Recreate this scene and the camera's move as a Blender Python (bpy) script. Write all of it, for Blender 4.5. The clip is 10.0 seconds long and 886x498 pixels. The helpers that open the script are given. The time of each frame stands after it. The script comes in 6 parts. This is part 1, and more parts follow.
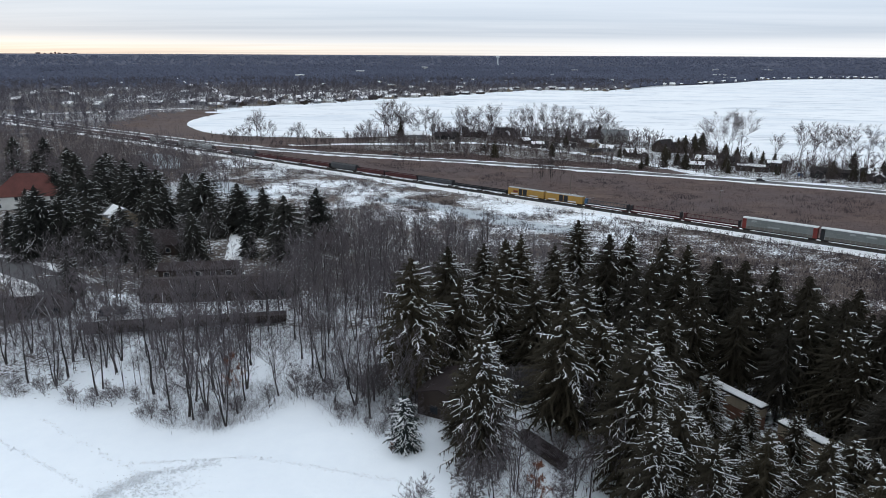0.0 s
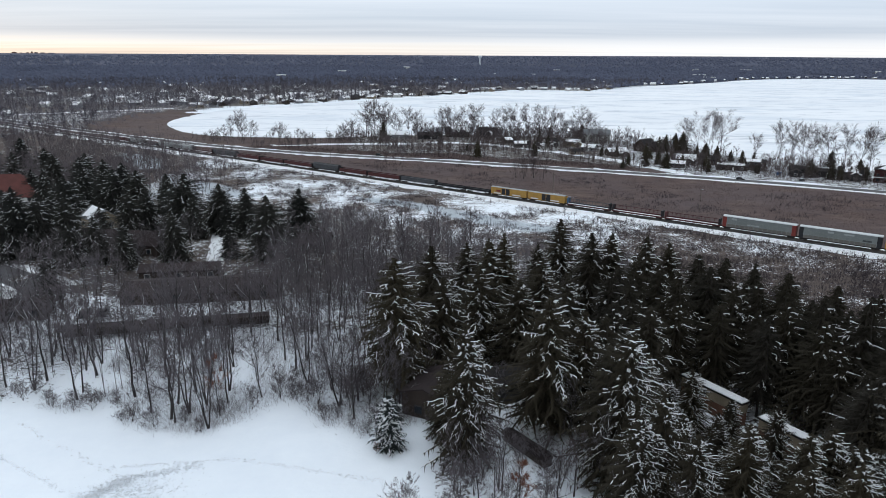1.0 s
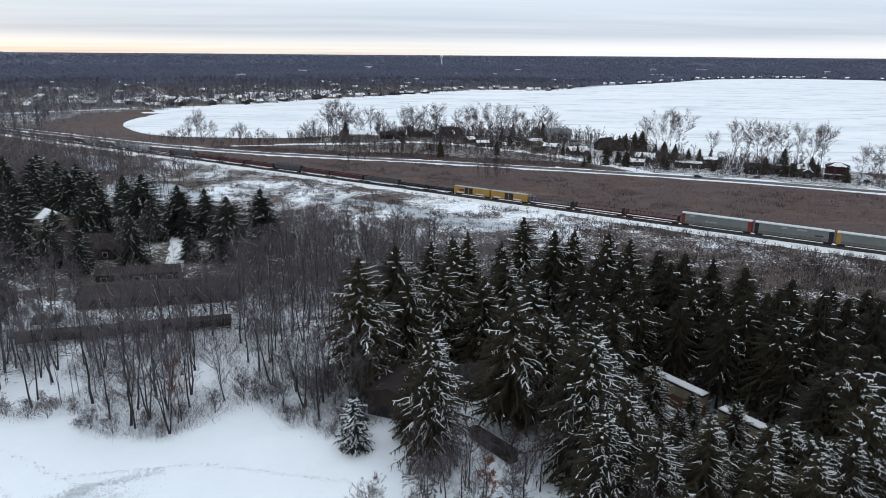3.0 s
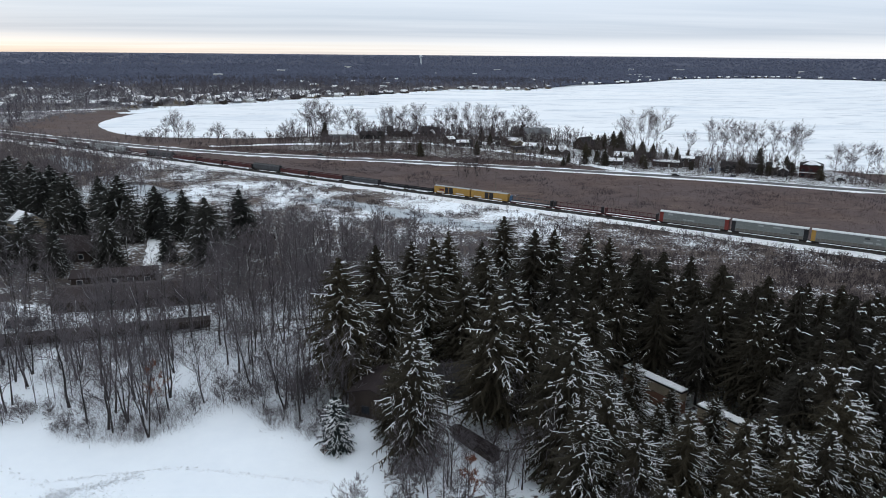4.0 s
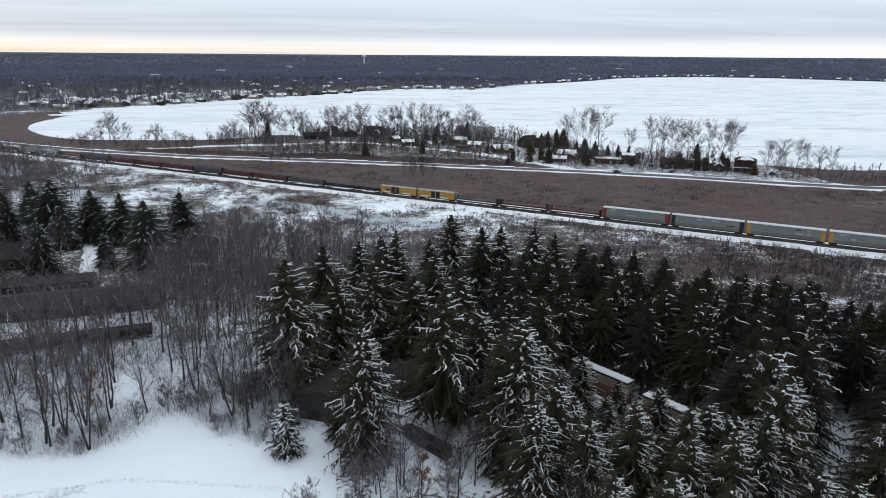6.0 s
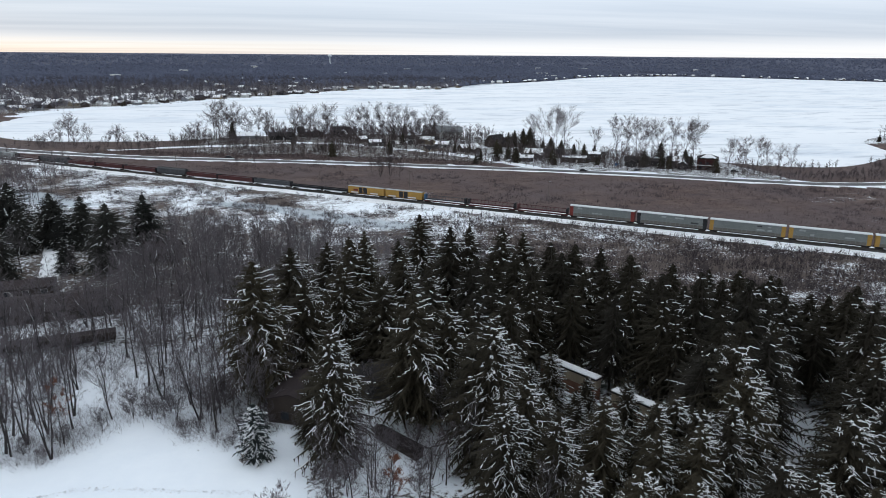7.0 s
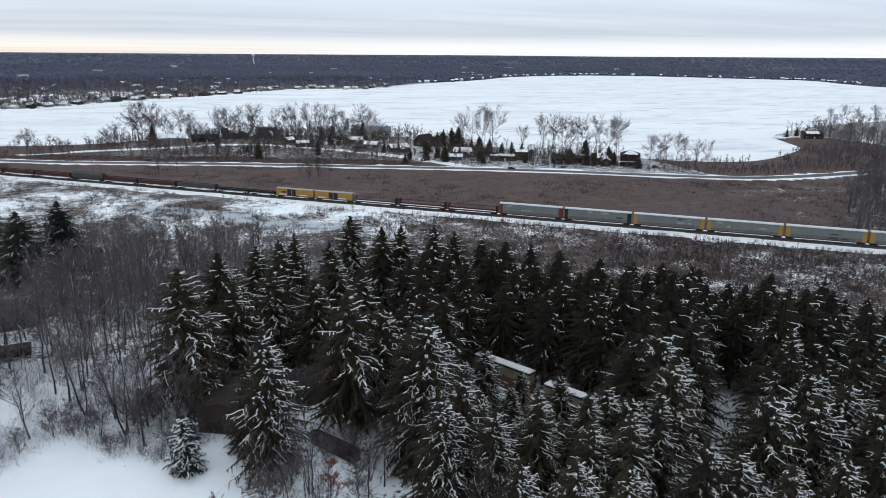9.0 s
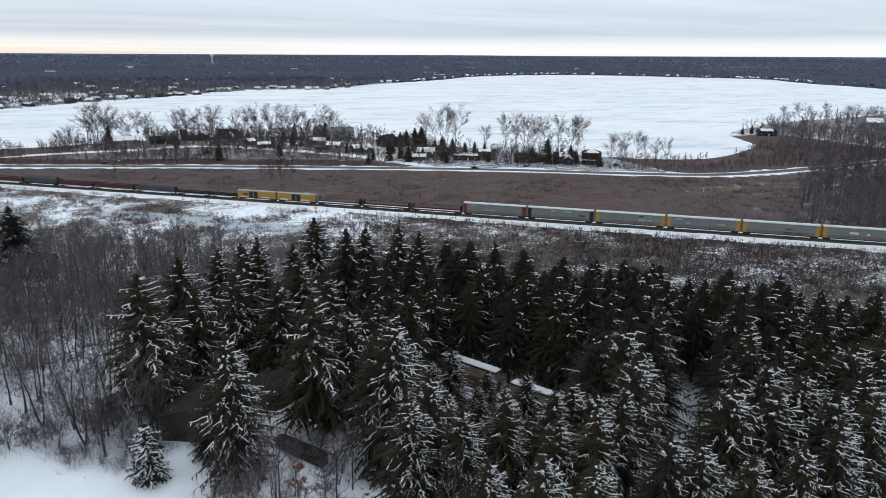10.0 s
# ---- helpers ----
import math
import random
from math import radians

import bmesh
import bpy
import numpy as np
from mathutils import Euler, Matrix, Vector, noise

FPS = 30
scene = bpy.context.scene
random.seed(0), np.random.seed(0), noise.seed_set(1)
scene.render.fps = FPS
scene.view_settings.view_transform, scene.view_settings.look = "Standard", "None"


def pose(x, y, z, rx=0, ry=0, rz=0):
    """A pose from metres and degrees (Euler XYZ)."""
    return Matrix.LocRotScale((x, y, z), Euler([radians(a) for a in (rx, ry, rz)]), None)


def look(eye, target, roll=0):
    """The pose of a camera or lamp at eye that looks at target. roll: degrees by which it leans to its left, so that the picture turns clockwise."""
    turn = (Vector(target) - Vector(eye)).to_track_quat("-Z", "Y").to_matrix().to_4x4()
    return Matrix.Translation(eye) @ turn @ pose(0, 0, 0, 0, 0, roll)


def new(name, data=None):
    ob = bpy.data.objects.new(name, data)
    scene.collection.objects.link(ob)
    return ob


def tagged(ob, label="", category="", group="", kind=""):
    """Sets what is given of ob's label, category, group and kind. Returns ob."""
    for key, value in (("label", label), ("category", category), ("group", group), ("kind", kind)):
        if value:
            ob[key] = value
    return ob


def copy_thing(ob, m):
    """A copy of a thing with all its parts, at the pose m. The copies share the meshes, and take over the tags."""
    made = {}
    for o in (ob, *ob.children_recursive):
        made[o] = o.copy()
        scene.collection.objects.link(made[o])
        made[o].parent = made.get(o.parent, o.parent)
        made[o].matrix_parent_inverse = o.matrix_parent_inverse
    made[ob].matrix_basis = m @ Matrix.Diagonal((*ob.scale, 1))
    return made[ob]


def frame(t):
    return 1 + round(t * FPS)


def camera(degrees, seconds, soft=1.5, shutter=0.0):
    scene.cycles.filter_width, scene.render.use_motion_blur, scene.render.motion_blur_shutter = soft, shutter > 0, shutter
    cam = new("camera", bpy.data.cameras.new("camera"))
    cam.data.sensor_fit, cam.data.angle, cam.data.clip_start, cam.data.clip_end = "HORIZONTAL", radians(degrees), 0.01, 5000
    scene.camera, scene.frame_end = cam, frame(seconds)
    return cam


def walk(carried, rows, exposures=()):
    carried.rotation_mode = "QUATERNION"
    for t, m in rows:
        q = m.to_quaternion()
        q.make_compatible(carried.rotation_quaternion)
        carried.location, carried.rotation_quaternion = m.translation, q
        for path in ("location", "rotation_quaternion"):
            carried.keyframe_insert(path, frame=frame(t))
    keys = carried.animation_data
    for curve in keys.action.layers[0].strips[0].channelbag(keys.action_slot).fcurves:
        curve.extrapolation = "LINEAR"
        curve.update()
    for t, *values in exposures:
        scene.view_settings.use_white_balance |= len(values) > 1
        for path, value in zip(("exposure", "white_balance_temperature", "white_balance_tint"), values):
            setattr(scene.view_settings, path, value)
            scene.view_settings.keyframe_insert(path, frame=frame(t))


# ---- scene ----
cam = camera(64.9, 10.0, soft=0.8, shutter=0.5)
# a hovering camera that turns to the right and sinks by half a metre: seconds, yaw, height, roll
PATH = [
    (0.0, -0.00, 68.00, 0.26), (0.5, -0.66, 67.97, 0.27), (1.0, -1.42, 67.92, 0.29), (1.5, -2.17, 67.88, 0.32), (2.0, -2.95, 67.84, 0.35),
    (2.5, -3.73, 67.79, 0.38), (4.0, -6.15, 67.68, 0.46), (4.5, -7.13, 67.64, 0.46), (5.0, -8.18, 67.61, 0.44), (5.5, -9.36, 67.56, 0.41),
    (7.0, -13.28, 67.54, 0.40), (7.5, -14.70, 67.54, 0.40), (8.0, -16.08, 67.54, 0.38), (8.5, -17.56, 67.57, 0.38), (9.0, -19.08, 67.61, 0.38),
    (9.5, -20.58, 67.68, 0.33), (10.0, -22.08, 67.74, 0.27),
]
walk(cam, [(t, pose(0, 0, z, 0, 0, yaw) @ pose(0, 0, 0, 74.5) @ pose(0, 0, 0, 0, 0, roll)) for t, yaw, z, roll in PATH])

# ---- light: an overcast sky with a pale gap over the horizon ----
SUN_EL, SUN_AZ = 20, -35
world = bpy.data.worlds.new("overcast")
scene.world = world
world.use_nodes = True
wn, wl = world.node_tree.nodes, world.node_tree.links
wn.clear()


def wnode(kind, **sets):
    n = wn.new(kind)
    for k, v in sets.items():
        n.inputs[k].default_value = v
    return n


def wmath(op, a, b=None, c=None, clamp=False):
    n = wn.new("ShaderNodeMath")
    n.operation, n.use_clamp = op, clamp
    for i, v in enumerate((a, b, c)):
        if v is None:
            continue
        if isinstance(v, (int, float)):
            n.inputs[i].default_value = v
        else:
            wl.new(v, n.inputs[i])
    return n.outputs[0]


def wmix(fac, a, b):
    n = wn.new("ShaderNodeMix")
    n.data_type = "RGBA"
    for i, v in ((0, fac), (6, a), (7, b)):
        if isinstance(v, (int, float, tuple)):
            n.inputs[i].default_value = v
        else:
            wl.new(v, n.inputs[i])
    return n.outputs[2]


def wramp(fac, stops):
    n = wn.new("ShaderNodeValToRGB")
    wl.new(fac, n.inputs[0])
    els = n.color_ramp.elements
    while len(els) < len(stops):
        els.new(0.5)
    for e, (p, c) in zip(els, stops):
        e.position, e.color = p, (*c, 1)
    return n.outputs[0]


sky = wn.new("ShaderNodeTexSky")
sky.sky_type, sky.sun_disc = "NISHITA", False
sky.sun_elevation, sky.sun_rotation = radians(SUN_EL), radians(SUN_AZ)
coord = wn.new("ShaderNodeTexCoord")
split = wn.new("ShaderNodeSeparateXYZ")
wl.new(coord.outputs["Generated"], split.inputs[0])
up = wmath("MAXIMUM", split.outputs[2], 0.0)
# the cloud deck as a flat layer: its streaks draw together towards the horizon
deck = wn.new("ShaderNodeCombineXYZ")
far_off = wmath("ADD", up, 0.035)
wl.new(wmath("DIVIDE", split.outputs[0], far_off), deck.inputs[0])
wl.new(wmath("DIVIDE", split.outputs[1], far_off), deck.inputs[1])
stretch = wn.new("ShaderNodeMapping")
stretch.inputs["Scale"].default_value = (0.16, 0.62, 1)
stretch.inputs["Rotation"].default_value = (0, 0, radians(12))
wl.new(deck.outputs[0], stretch.inputs[0])
streak = wnode("ShaderNodeTexNoise", Scale=1.0, Detail=6.0, Roughness=0.55)
wl.new(stretch.outputs[0], streak.inputs["Vector"])
# height over the horizon, waved a little by the streaks
lift = wmath("ADD", wmath("MULTIPLY", up, 4.0), wmath("MULTIPLY_ADD", streak.outputs[0], 0.07, -0.035), clamp=True)
veil = [(0.060, (0.87, 0.89, 0.90)), (0.080, (0.75, 0.79, 0.83)), (0.110, (0.54, 0.61, 0.69)), (0.20, (0.585, 0.67, 0.765)), (0.30, (0.66, 0.75, 0.85)), (1.0, (0.84, 0.93, 1.0))]
tone_cool = wramp(lift, [(0.0, (0.92, 0.92, 0.90)), (0.035, (0.95, 0.95, 0.93))] + veil)
tone_warm = wramp(lift, [(0.0, (0.76, 0.60, 0.46)), (0.03, (0.86, 0.76, 0.61)), (0.060, (0.87, 0.84, 0.77)), (0.080, (0.70, 0.73, 0.75)), (0.110, (0.49, 0.555, 0.63)), (0.20, (0.53, 0.615, 0.705)), (0.30, (0.62, 0.71, 0.81)), (1.0, (0.84, 0.93, 1.0))])
# the gap glows warmer on the side of the hidden sun
sunward = wmath("ADD", wmath("MULTIPLY", split.outputs[0], math.sin(radians(SUN_AZ))), wmath("MULTIPLY", split.outputs[1], math.cos(radians(SUN_AZ))))
tone = wmix(wmath("MULTIPLY_ADD", sunward, 2.6, -1.65, clamp=True), tone_cool, tone_warm)
patch = wmath("MULTIPLY_ADD", streak.outputs[0], 2.4, -0.75, clamp=True)
cloud = wmix(patch, wmix(0.80, (0.46, 0.53, 0.62, 1), tone), wmix(0.80, (1.0, 1.0, 1.0, 1), tone))
b_cloud, b_sky, b_sum = wnode("ShaderNodeBackground", Strength=1.09), wnode("ShaderNodeBackground", Strength=0.004), wn.new("ShaderNodeAddShader")
tint = wn.new("ShaderNodeMix")
tint.data_type, tint.blend_type = "RGBA", "MULTIPLY"
tint.inputs[0].default_value, tint.inputs[7].default_value = 1.0, (1.0, 1.0, 1.02, 1)
wl.new(cloud, tint.inputs[6])
wl.new(tint.outputs[2], b_cloud.inputs[0])
wl.new(sky.outputs[0], b_sky.inputs[0])
wl.new(b_cloud.outputs[0], b_sum.inputs[0])
wl.new(b_sky.outputs[0], b_sum.inputs[1])
w_out = wn.new("ShaderNodeOutputWorld")
wl.new(b_sum.outputs[0], w_out.inputs[0])

sun = new("sun", bpy.data.lights.new("sun", "SUN"))
sun.data.energy, sun.data.angle, sun.data.color = 0.3, radians(14), (1.0, 0.95, 0.88)
sun.matrix_world = look((0, 0, 400), (-math.sin(radians(SUN_AZ)) * 100, -math.cos(radians(SUN_AZ)) * 100, 400 - 100 * math.tan(radians(SUN_EL))))
scene.view_settings.exposure = 0.0


# ---- materials ----
def nodes_of(name):
    m = bpy.data.materials.new(name)
    m.use_nodes = True
    n, l = m.node_tree.nodes, m.node_tree.links
    n.clear()
    out, bsdf = n.new("ShaderNodeOutputMaterial"), n.new("ShaderNodeBsdfPrincipled")
    l.new(bsdf.outputs[0], out.inputs[0])
    return m, n, l, bsdf


def noise_fac(n, l, scale, detail=4.0, lo=0.3, hi=0.7, space="Object", squash=None, rough=0.55):
    """A noise of so many bumps a metre, cut to 0..1."""
    tc, tex, rng = n.new("ShaderNodeTexCoord"), n.new("ShaderNodeTexNoise"), n.new("ShaderNodeMapRange")
    src = n.new("ShaderNodeNewGeometry").outputs["Position"] if space == "World" else tc.outputs[space]
    if squash:
        mp = n.new("ShaderNodeMapping")
        mp.inputs["Scale"].default_value = squash[0]
        mp.inputs["Rotation"].default_value = (0, 0, radians(squash[1]))
        l.new(src, mp.inputs[0])
        src = mp.outputs[0]
    l.new(src, tex.inputs["Vector"])
    tex.inputs["Scale"].default_value, tex.inputs["Detail"].default_value, tex.inputs["Roughness"].default_value = scale, detail, rough
    l.new(tex.outputs[0], rng.inputs[0])
    rng.inputs[1].default_value, rng.inputs[2].default_value = lo, hi
    return rng.outputs[0]


def mix(n, l, fac, a, b, mode="MIX"):
    m = n.new("ShaderNodeMix")
    m.data_type, m.blend_type = "RGBA", mode
    for i, v in ((0, fac), (6, a), (7, b)):
        if isinstance(v, (int, float)):
            m.inputs[i].default_value = v
        elif isinstance(v, tuple):
            m.inputs[i].default_value = (*v, 1)
        else:
            l.new(v, m.inputs[i])
    return m.outputs[2]


def math_node(n, l, op, a, b=None, clamp=False):
    m = n.new("ShaderNodeMath")
    m.operation, m.use_clamp = op, clamp
    for i, v in enumerate((a, b)):
        if isinstance(v, (int, float)):
            m.inputs[i].default_value = v
        elif v is not None:
            l.new(v, m.inputs[i])
    return m.outputs[0]


def surface(name, a, b, big=0.3, small=4.0, rough=0.85, bump=0.0, metal=0.0, vary=None, space="Object", island=None, squash=None, thin=0.0):
    """Two colours mixed by a broad and a fine noise; vary: a third colour that single objects lean to, island: single pieces."""
    m, n, l, bsdf = nodes_of(name)
    broad, fine = noise_fac(n, l, big, 3, space=space, squash=squash), noise_fac(n, l, small, 5, space=space, squash=squash)
    col = mix(n, l, broad, a, b)
    mid = tuple((p + q) / 2 for p, q in zip(a, b))
    col = mix(n, l, fine, col, mix(n, l, 0.5, col, tuple(0.55 * c for c in mid)))
    if vary:
        info = n.new("ShaderNodeObjectInfo")
        col = mix(n, l, math_node(n, l, "MULTIPLY", info.outputs["Random"], 0.8), col, vary)
    if island:
        geo = n.new("ShaderNodeNewGeometry")
        col = mix(n, l, geo.outputs["Random Per Island"], col, island)
    l.new(col, bsdf.inputs["Base Color"])
    bsdf.inputs["Roughness"].default_value, bsdf.inputs["Metallic"].default_value = rough, metal
    bsdf.inputs["Specular IOR Level"].default_value = 0.25
    if thin:
        through_light, both = n.new("ShaderNodeBsdfTranslucent"), n.new("ShaderNodeMixShader")
        l.new(col, through_light.inputs[0])
        both.inputs[0].default_value = thin
        l.new(bsdf.outputs[0], both.inputs[1])
        l.new(through_light.outputs[0], both.inputs[2])
        l.new(both.outputs[0], next(o for o in n if o.type == "OUTPUT_MATERIAL").inputs[0])
    if bump:
        bp = n.new("ShaderNodeBump")
        bp.inputs["Strength"].default_value, bp.inputs["Distance"].default_value = 0.6, bump
        l.new(fine, bp.inputs["Height"])
        l.new(bp.outputs[0], bsdf.inputs["Normal"])
    return m


def ground_material():
    """Snow, litter, reeds and ice, spread by the land cover stored on the sheet."""
    m, n, l, bsdf = nodes_of("winter_ground")
    at = n.new("ShaderNodeAttribute")
    at.attribute_name = "cover"
    sp = n.new("ShaderNodeSeparateColor")
    l.new(at.outputs["Color"], sp.inputs[0])
    snow_share, reed, ice = sp.outputs
    fine, mid, broad = (noise_fac(n, l, s, 6, 0.2, 0.8, "World", rough=0.65) for s in (1.3, 0.25, 0.035))
    spread = math_node(n, l, "ADD", math_node(n, l, "MULTIPLY", fine, 0.58), math_node(n, l, "ADD", math_node(n, l, "MULTIPLY", mid, 0.28), math_node(n, l, "MULTIPLY", broad, 0.14)))
    edge = n.new("ShaderNodeMapRange")
    edge.interpolation_type = "SMOOTHSTEP"
    l.new(math_node(n, l, "SUBTRACT", snow_share, spread), edge.inputs[0])
    edge.inputs[1].default_value, edge.inputs[2].default_value = -0.07, 0.07
    litter = mix(n, l, fine, (0.13, 0.105, 0.09), (0.05, 0.042, 0.038))
    reeds = mix(n, l, mid, (0.092, 0.060, 0.055), (0.054, 0.034, 0.033))
    reeds = mix(n, l, noise_fac(n, l, 0.9, 5, 0.35, 0.75, "World"), reeds, (0.12, 0.088, 0.076))
    reeds = mix(n, l, noise_fac(n, l, 0.05, 6, 0.52, 0.68, "World", ((1, 1.8, 1), -38)), reeds, (0.145, 0.105, 0.085))
    reeds = mix(n, l, noise_fac(n, l, 0.07, 6, 0.55, 0.66, "World", ((1, 2.0, 1), -30), rough=0.7), reeds, (0.048, 0.034, 0.034))
    reeds = mix(n, l, noise_fac(n, l, 0.022, 5, 0.35, 0.65, "World"), reeds, mix(n, l, mid, (0.114, 0.087, 0.086), (0.070, 0.053, 0.054)))
    bare = mix(n, l, reed, litter, reeds)
    snow = mix(n, l, mid, (0.86, 0.90, 0.94), (0.80, 0.845, 0.90))
    col = mix(n, l, edge.outputs[0], bare, snow)
    # the far woods hide the floor, hardly any snow: haze painted in as blue-grey
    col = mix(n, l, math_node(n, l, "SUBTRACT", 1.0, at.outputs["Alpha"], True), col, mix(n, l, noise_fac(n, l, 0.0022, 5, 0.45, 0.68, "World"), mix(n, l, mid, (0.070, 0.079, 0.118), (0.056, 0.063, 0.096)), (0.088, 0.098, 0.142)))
    col = mix(n, l, ice, col, mix(n, l, broad, (0.36, 0.41, 0.45), (0.50, 0.54, 0.58)))
    l.new(col, bsdf.inputs["Base Color"])
    bsdf.inputs["Roughness"].default_value, bsdf.inputs["Specular IOR Level"].default_value = 0.9, 0.1
    bp = n.new("ShaderNodeBump")
    bp.inputs["Strength"].default_value, bp.inputs["Distance"].default_value = 0.35, 0.25
    l.new(spread, bp.inputs["Height"])
    l.new(bp.outputs[0], bsdf.inputs["Normal"])
    return m


def ice_material():
    """Snow-dusted lake ice with long wind streaks of barer ice."""
    m, n, l, bsdf = nodes_of("lake_ice")
    drift = noise_fac(n, l, 0.014, 8, 0.49, 0.68, "World", ((0.5, 1.0, 1), 28), rough=0.72)
    broad = noise_fac(n, l, 0.0035, 4, 0.40, 0.75, "World", ((0.35, 1.0, 1), 20))
    thin = noise_fac(n, l, 0.045, 9, 0.53, 0.63, "World", ((0.32, 1.0, 1), 24), rough=0.7)
    col = mix(n, l, broad, (0.85, 0.87, 0.895), (0.76, 0.79, 0.83))
    col = mix(n, l, math_node(n, l, "MULTIPLY", drift, 0.8), col, (0.60, 0.66, 0.73))
    col = mix(n, l, math_node(n, l, "MULTIPLY", thin, 0.62), col, (0.46, 0.50, 0.56))
    l.new(col, bsdf.inputs["Base Color"])
    bsdf.inputs["Roughness"].default_value, bsdf.inputs["Specular IOR Level"].default_value = 0.95, 0.0
    return m


GROUND, ICE = ground_material(), ice_material()
SNOW = surface("snow", (0.90, 0.91, 0.925), (0.845, 0.865, 0.89), 0.4, 3.0, 0.9, 0.05)
NEEDLES = surface("spruce_needles", (0.0200, 0.0168, 0.0128), (0.034, 0.0282, 0.0178), 0.25, 3.0, 0.8, vary=(0.041, 0.0330, 0.0188))
# NEEDLES at 0.7: the shade inside the plantation put into a darker copy
NEEDLES_SHADED = surface("shaded_spruce_needles", (0.0142, 0.0120, 0.0096), (0.0235, 0.0197, 0.0135), 0.25, 3.0, 0.8, vary=(0.029, 0.0236, 0.0142))
NEEDLES_DARK = surface("dark_spruce_needles", (0.017, 0.018, 0.017), (0.027, 0.028, 0.025), 0.25, 3.0, 0.8, vary=(0.030, 0.029, 0.024))
NEEDLES_BLUE = surface("blue_spruce_needles", (0.036, 0.045, 0.045), (0.025, 0.033, 0.032), 0.4, 4.0, 0.8)
BARK = surface("bark", (0.050, 0.044, 0.046), (0.026, 0.023, 0.024), 0.6, 6.0, 0.95, 0.02, vary=(0.056, 0.051, 0.050))
TWIG = surface("twigs", (0.160, 0.138, 0.146), (0.112, 0.097, 0.104), 0.3, 3.0, 0.95, vary=(0.132, 0.122, 0.132), thin=0.3)
LAKE_TWIG = surface("lakeside_twigs", (0.145, 0.123, 0.130), (0.100, 0.086, 0.092), 0.3, 3.0, 0.95, vary=(0.090, 0.070, 0.068), thin=0.2)
# haze of distance is painted into the next three as cooler, bluer base colours
HAZE_FAR_TWIG = surface("hazy_far_twigs", (0.265, 0.250, 0.278), (0.135, 0.128, 0.152), 0.012, 0.06, 0.95, island=(0.168, 0.159, 0.184), space="World", thin=0.45)
HAZE_TOWN_TWIG = surface("hazy_town_twigs", (0.124, 0.116, 0.136), (0.074, 0.070, 0.084), 0.012, 0.06, 0.95, island=(0.088, 0.083, 0.098), space="World", thin=0.3)
HAZE_HILL_TWIG = surface("hazy_hill_twigs", (0.138, 0.154, 0.216), (0.078, 0.089, 0.134), 0.003, 0.02, 0.95, island=(0.112, 0.125, 0.178), space="World", thin=0.25)
SHRUB = surface("shrub_stems", (0.088, 0.076, 0.084), (0.052, 0.045, 0.051), 0.03, 0.4, 0.95, island=(0.066, 0.053, 0.059), space="World", thin=0.45)
REED = surface("dry_reeds", (0.128, 0.097, 0.094), (0.054, 0.038, 0.040), 0.03, 0.5, 0.95, space="World", thin=0.45)
RUST_LEAF = surface("withered_leaves", (0.21, 0.085, 0.050), (0.13, 0.055, 0.036), 1.0, 6.0, 0.9)
ASPHALT = surface("asphalt", (0.13, 0.13, 0.135), (0.085, 0.085, 0.09), 0.08, 1.2, 0.9, 0.01, space="World")
BALLAST = surface("ballast", (0.10, 0.095, 0.09), (0.045, 0.042, 0.04), 0.2, 3.0, 0.95, 0.05, space="World")
STEEL = surface("rail_steel", (0.14, 0.12, 0.11), (0.08, 0.06, 0.05), 0.5, 4.0, 0.5, metal=0.7)


def paint(name, c, rough=0.6, metal=0.0, dirt=0.6, vary=None):
    return surface(name, c, tuple(dirt * v for v in c), 0.35, 5.0, rough, metal=metal, vary=vary)


# ---- building helpers ----
class Shape:
    """Points and faces of one mesh to be."""

    def __init__(self):
        self.v, self.f = [], []

    def add(self, pts, faces):
        k = len(self.v)
        self.v += [tuple(p) for p in pts]
        self.f += [tuple(i + k for i in f) for f in faces]
        return self

    def box(self, x, y, z, sx, sy, sz, turn=0.0):
        """A box with its base centre at x, y, z."""
        c, s = math.cos(turn), math.sin(turn)
        pts = []
        for dz in (0, sz):
            for dx, dy in ((-1, -1), (1, -1), (1, 1), (-1, 1)):
                a, b = dx * sx / 2, dy * sy / 2
                pts.append((x + a * c - b * s, y + a * s + b * c, z + dz))
        return self.add(pts, [(3, 2, 1, 0), (4, 5, 6, 7), (0, 1, 5, 4), (1, 2, 6, 5), (2, 3, 7, 6), (3, 0, 4, 7)])

    def tube(self, pts, radii, n=5, cap=False):
        rings = []
        pts = [Vector(p) for p in pts]
        for i, p in enumerate(pts):
            d = (pts[min(i + 1, len(pts) - 1)] - pts[max(i - 1, 0)]).normalized()
            a = d.cross(Vector((0.31, 0.95, 0.07))).normalized()
            b = d.cross(a)
            rings += [p + (a * math.cos(2 * math.pi * k / n) + b * math.sin(2 * math.pi * k / n)) * radii[i] for k in range(n)]
        fs = [(i * n + k, i * n + (k + 1) % n, (i + 1) * n + (k + 1) % n, (i + 1) * n + k) for i in range(len(pts) - 1) for k in range(n)]
        if cap:
            fs += [tuple(range(n))[::-1], tuple(range((len(pts) - 1) * n, len(pts) * n))]
        return self.add(rings, fs)

    def tri(self, a, b, c):
        return self.add((a, b, c), [(0, 1, 2)])

    def quad(self, a, b, c, d):
        return self.add((a, b, c, d), [(0, 1, 2, 3)])

    def mesh(self, name):
        me = bpy.data.meshes.new(name)
        me.from_pydata(self.v, [], self.f)
        return me


def part(name, shape, material, parent=None, label=""):
    """One mesh object; under a thing or a part where there is one."""
    me = shape.mesh(name) if isinstance(shape, Shape) else shape
    if not me.materials:
        me.materials.append(material)
    ob = new(name, me)
    if parent:
        ob.parent = parent
    if label:
        tagged(ob, label)
    return ob


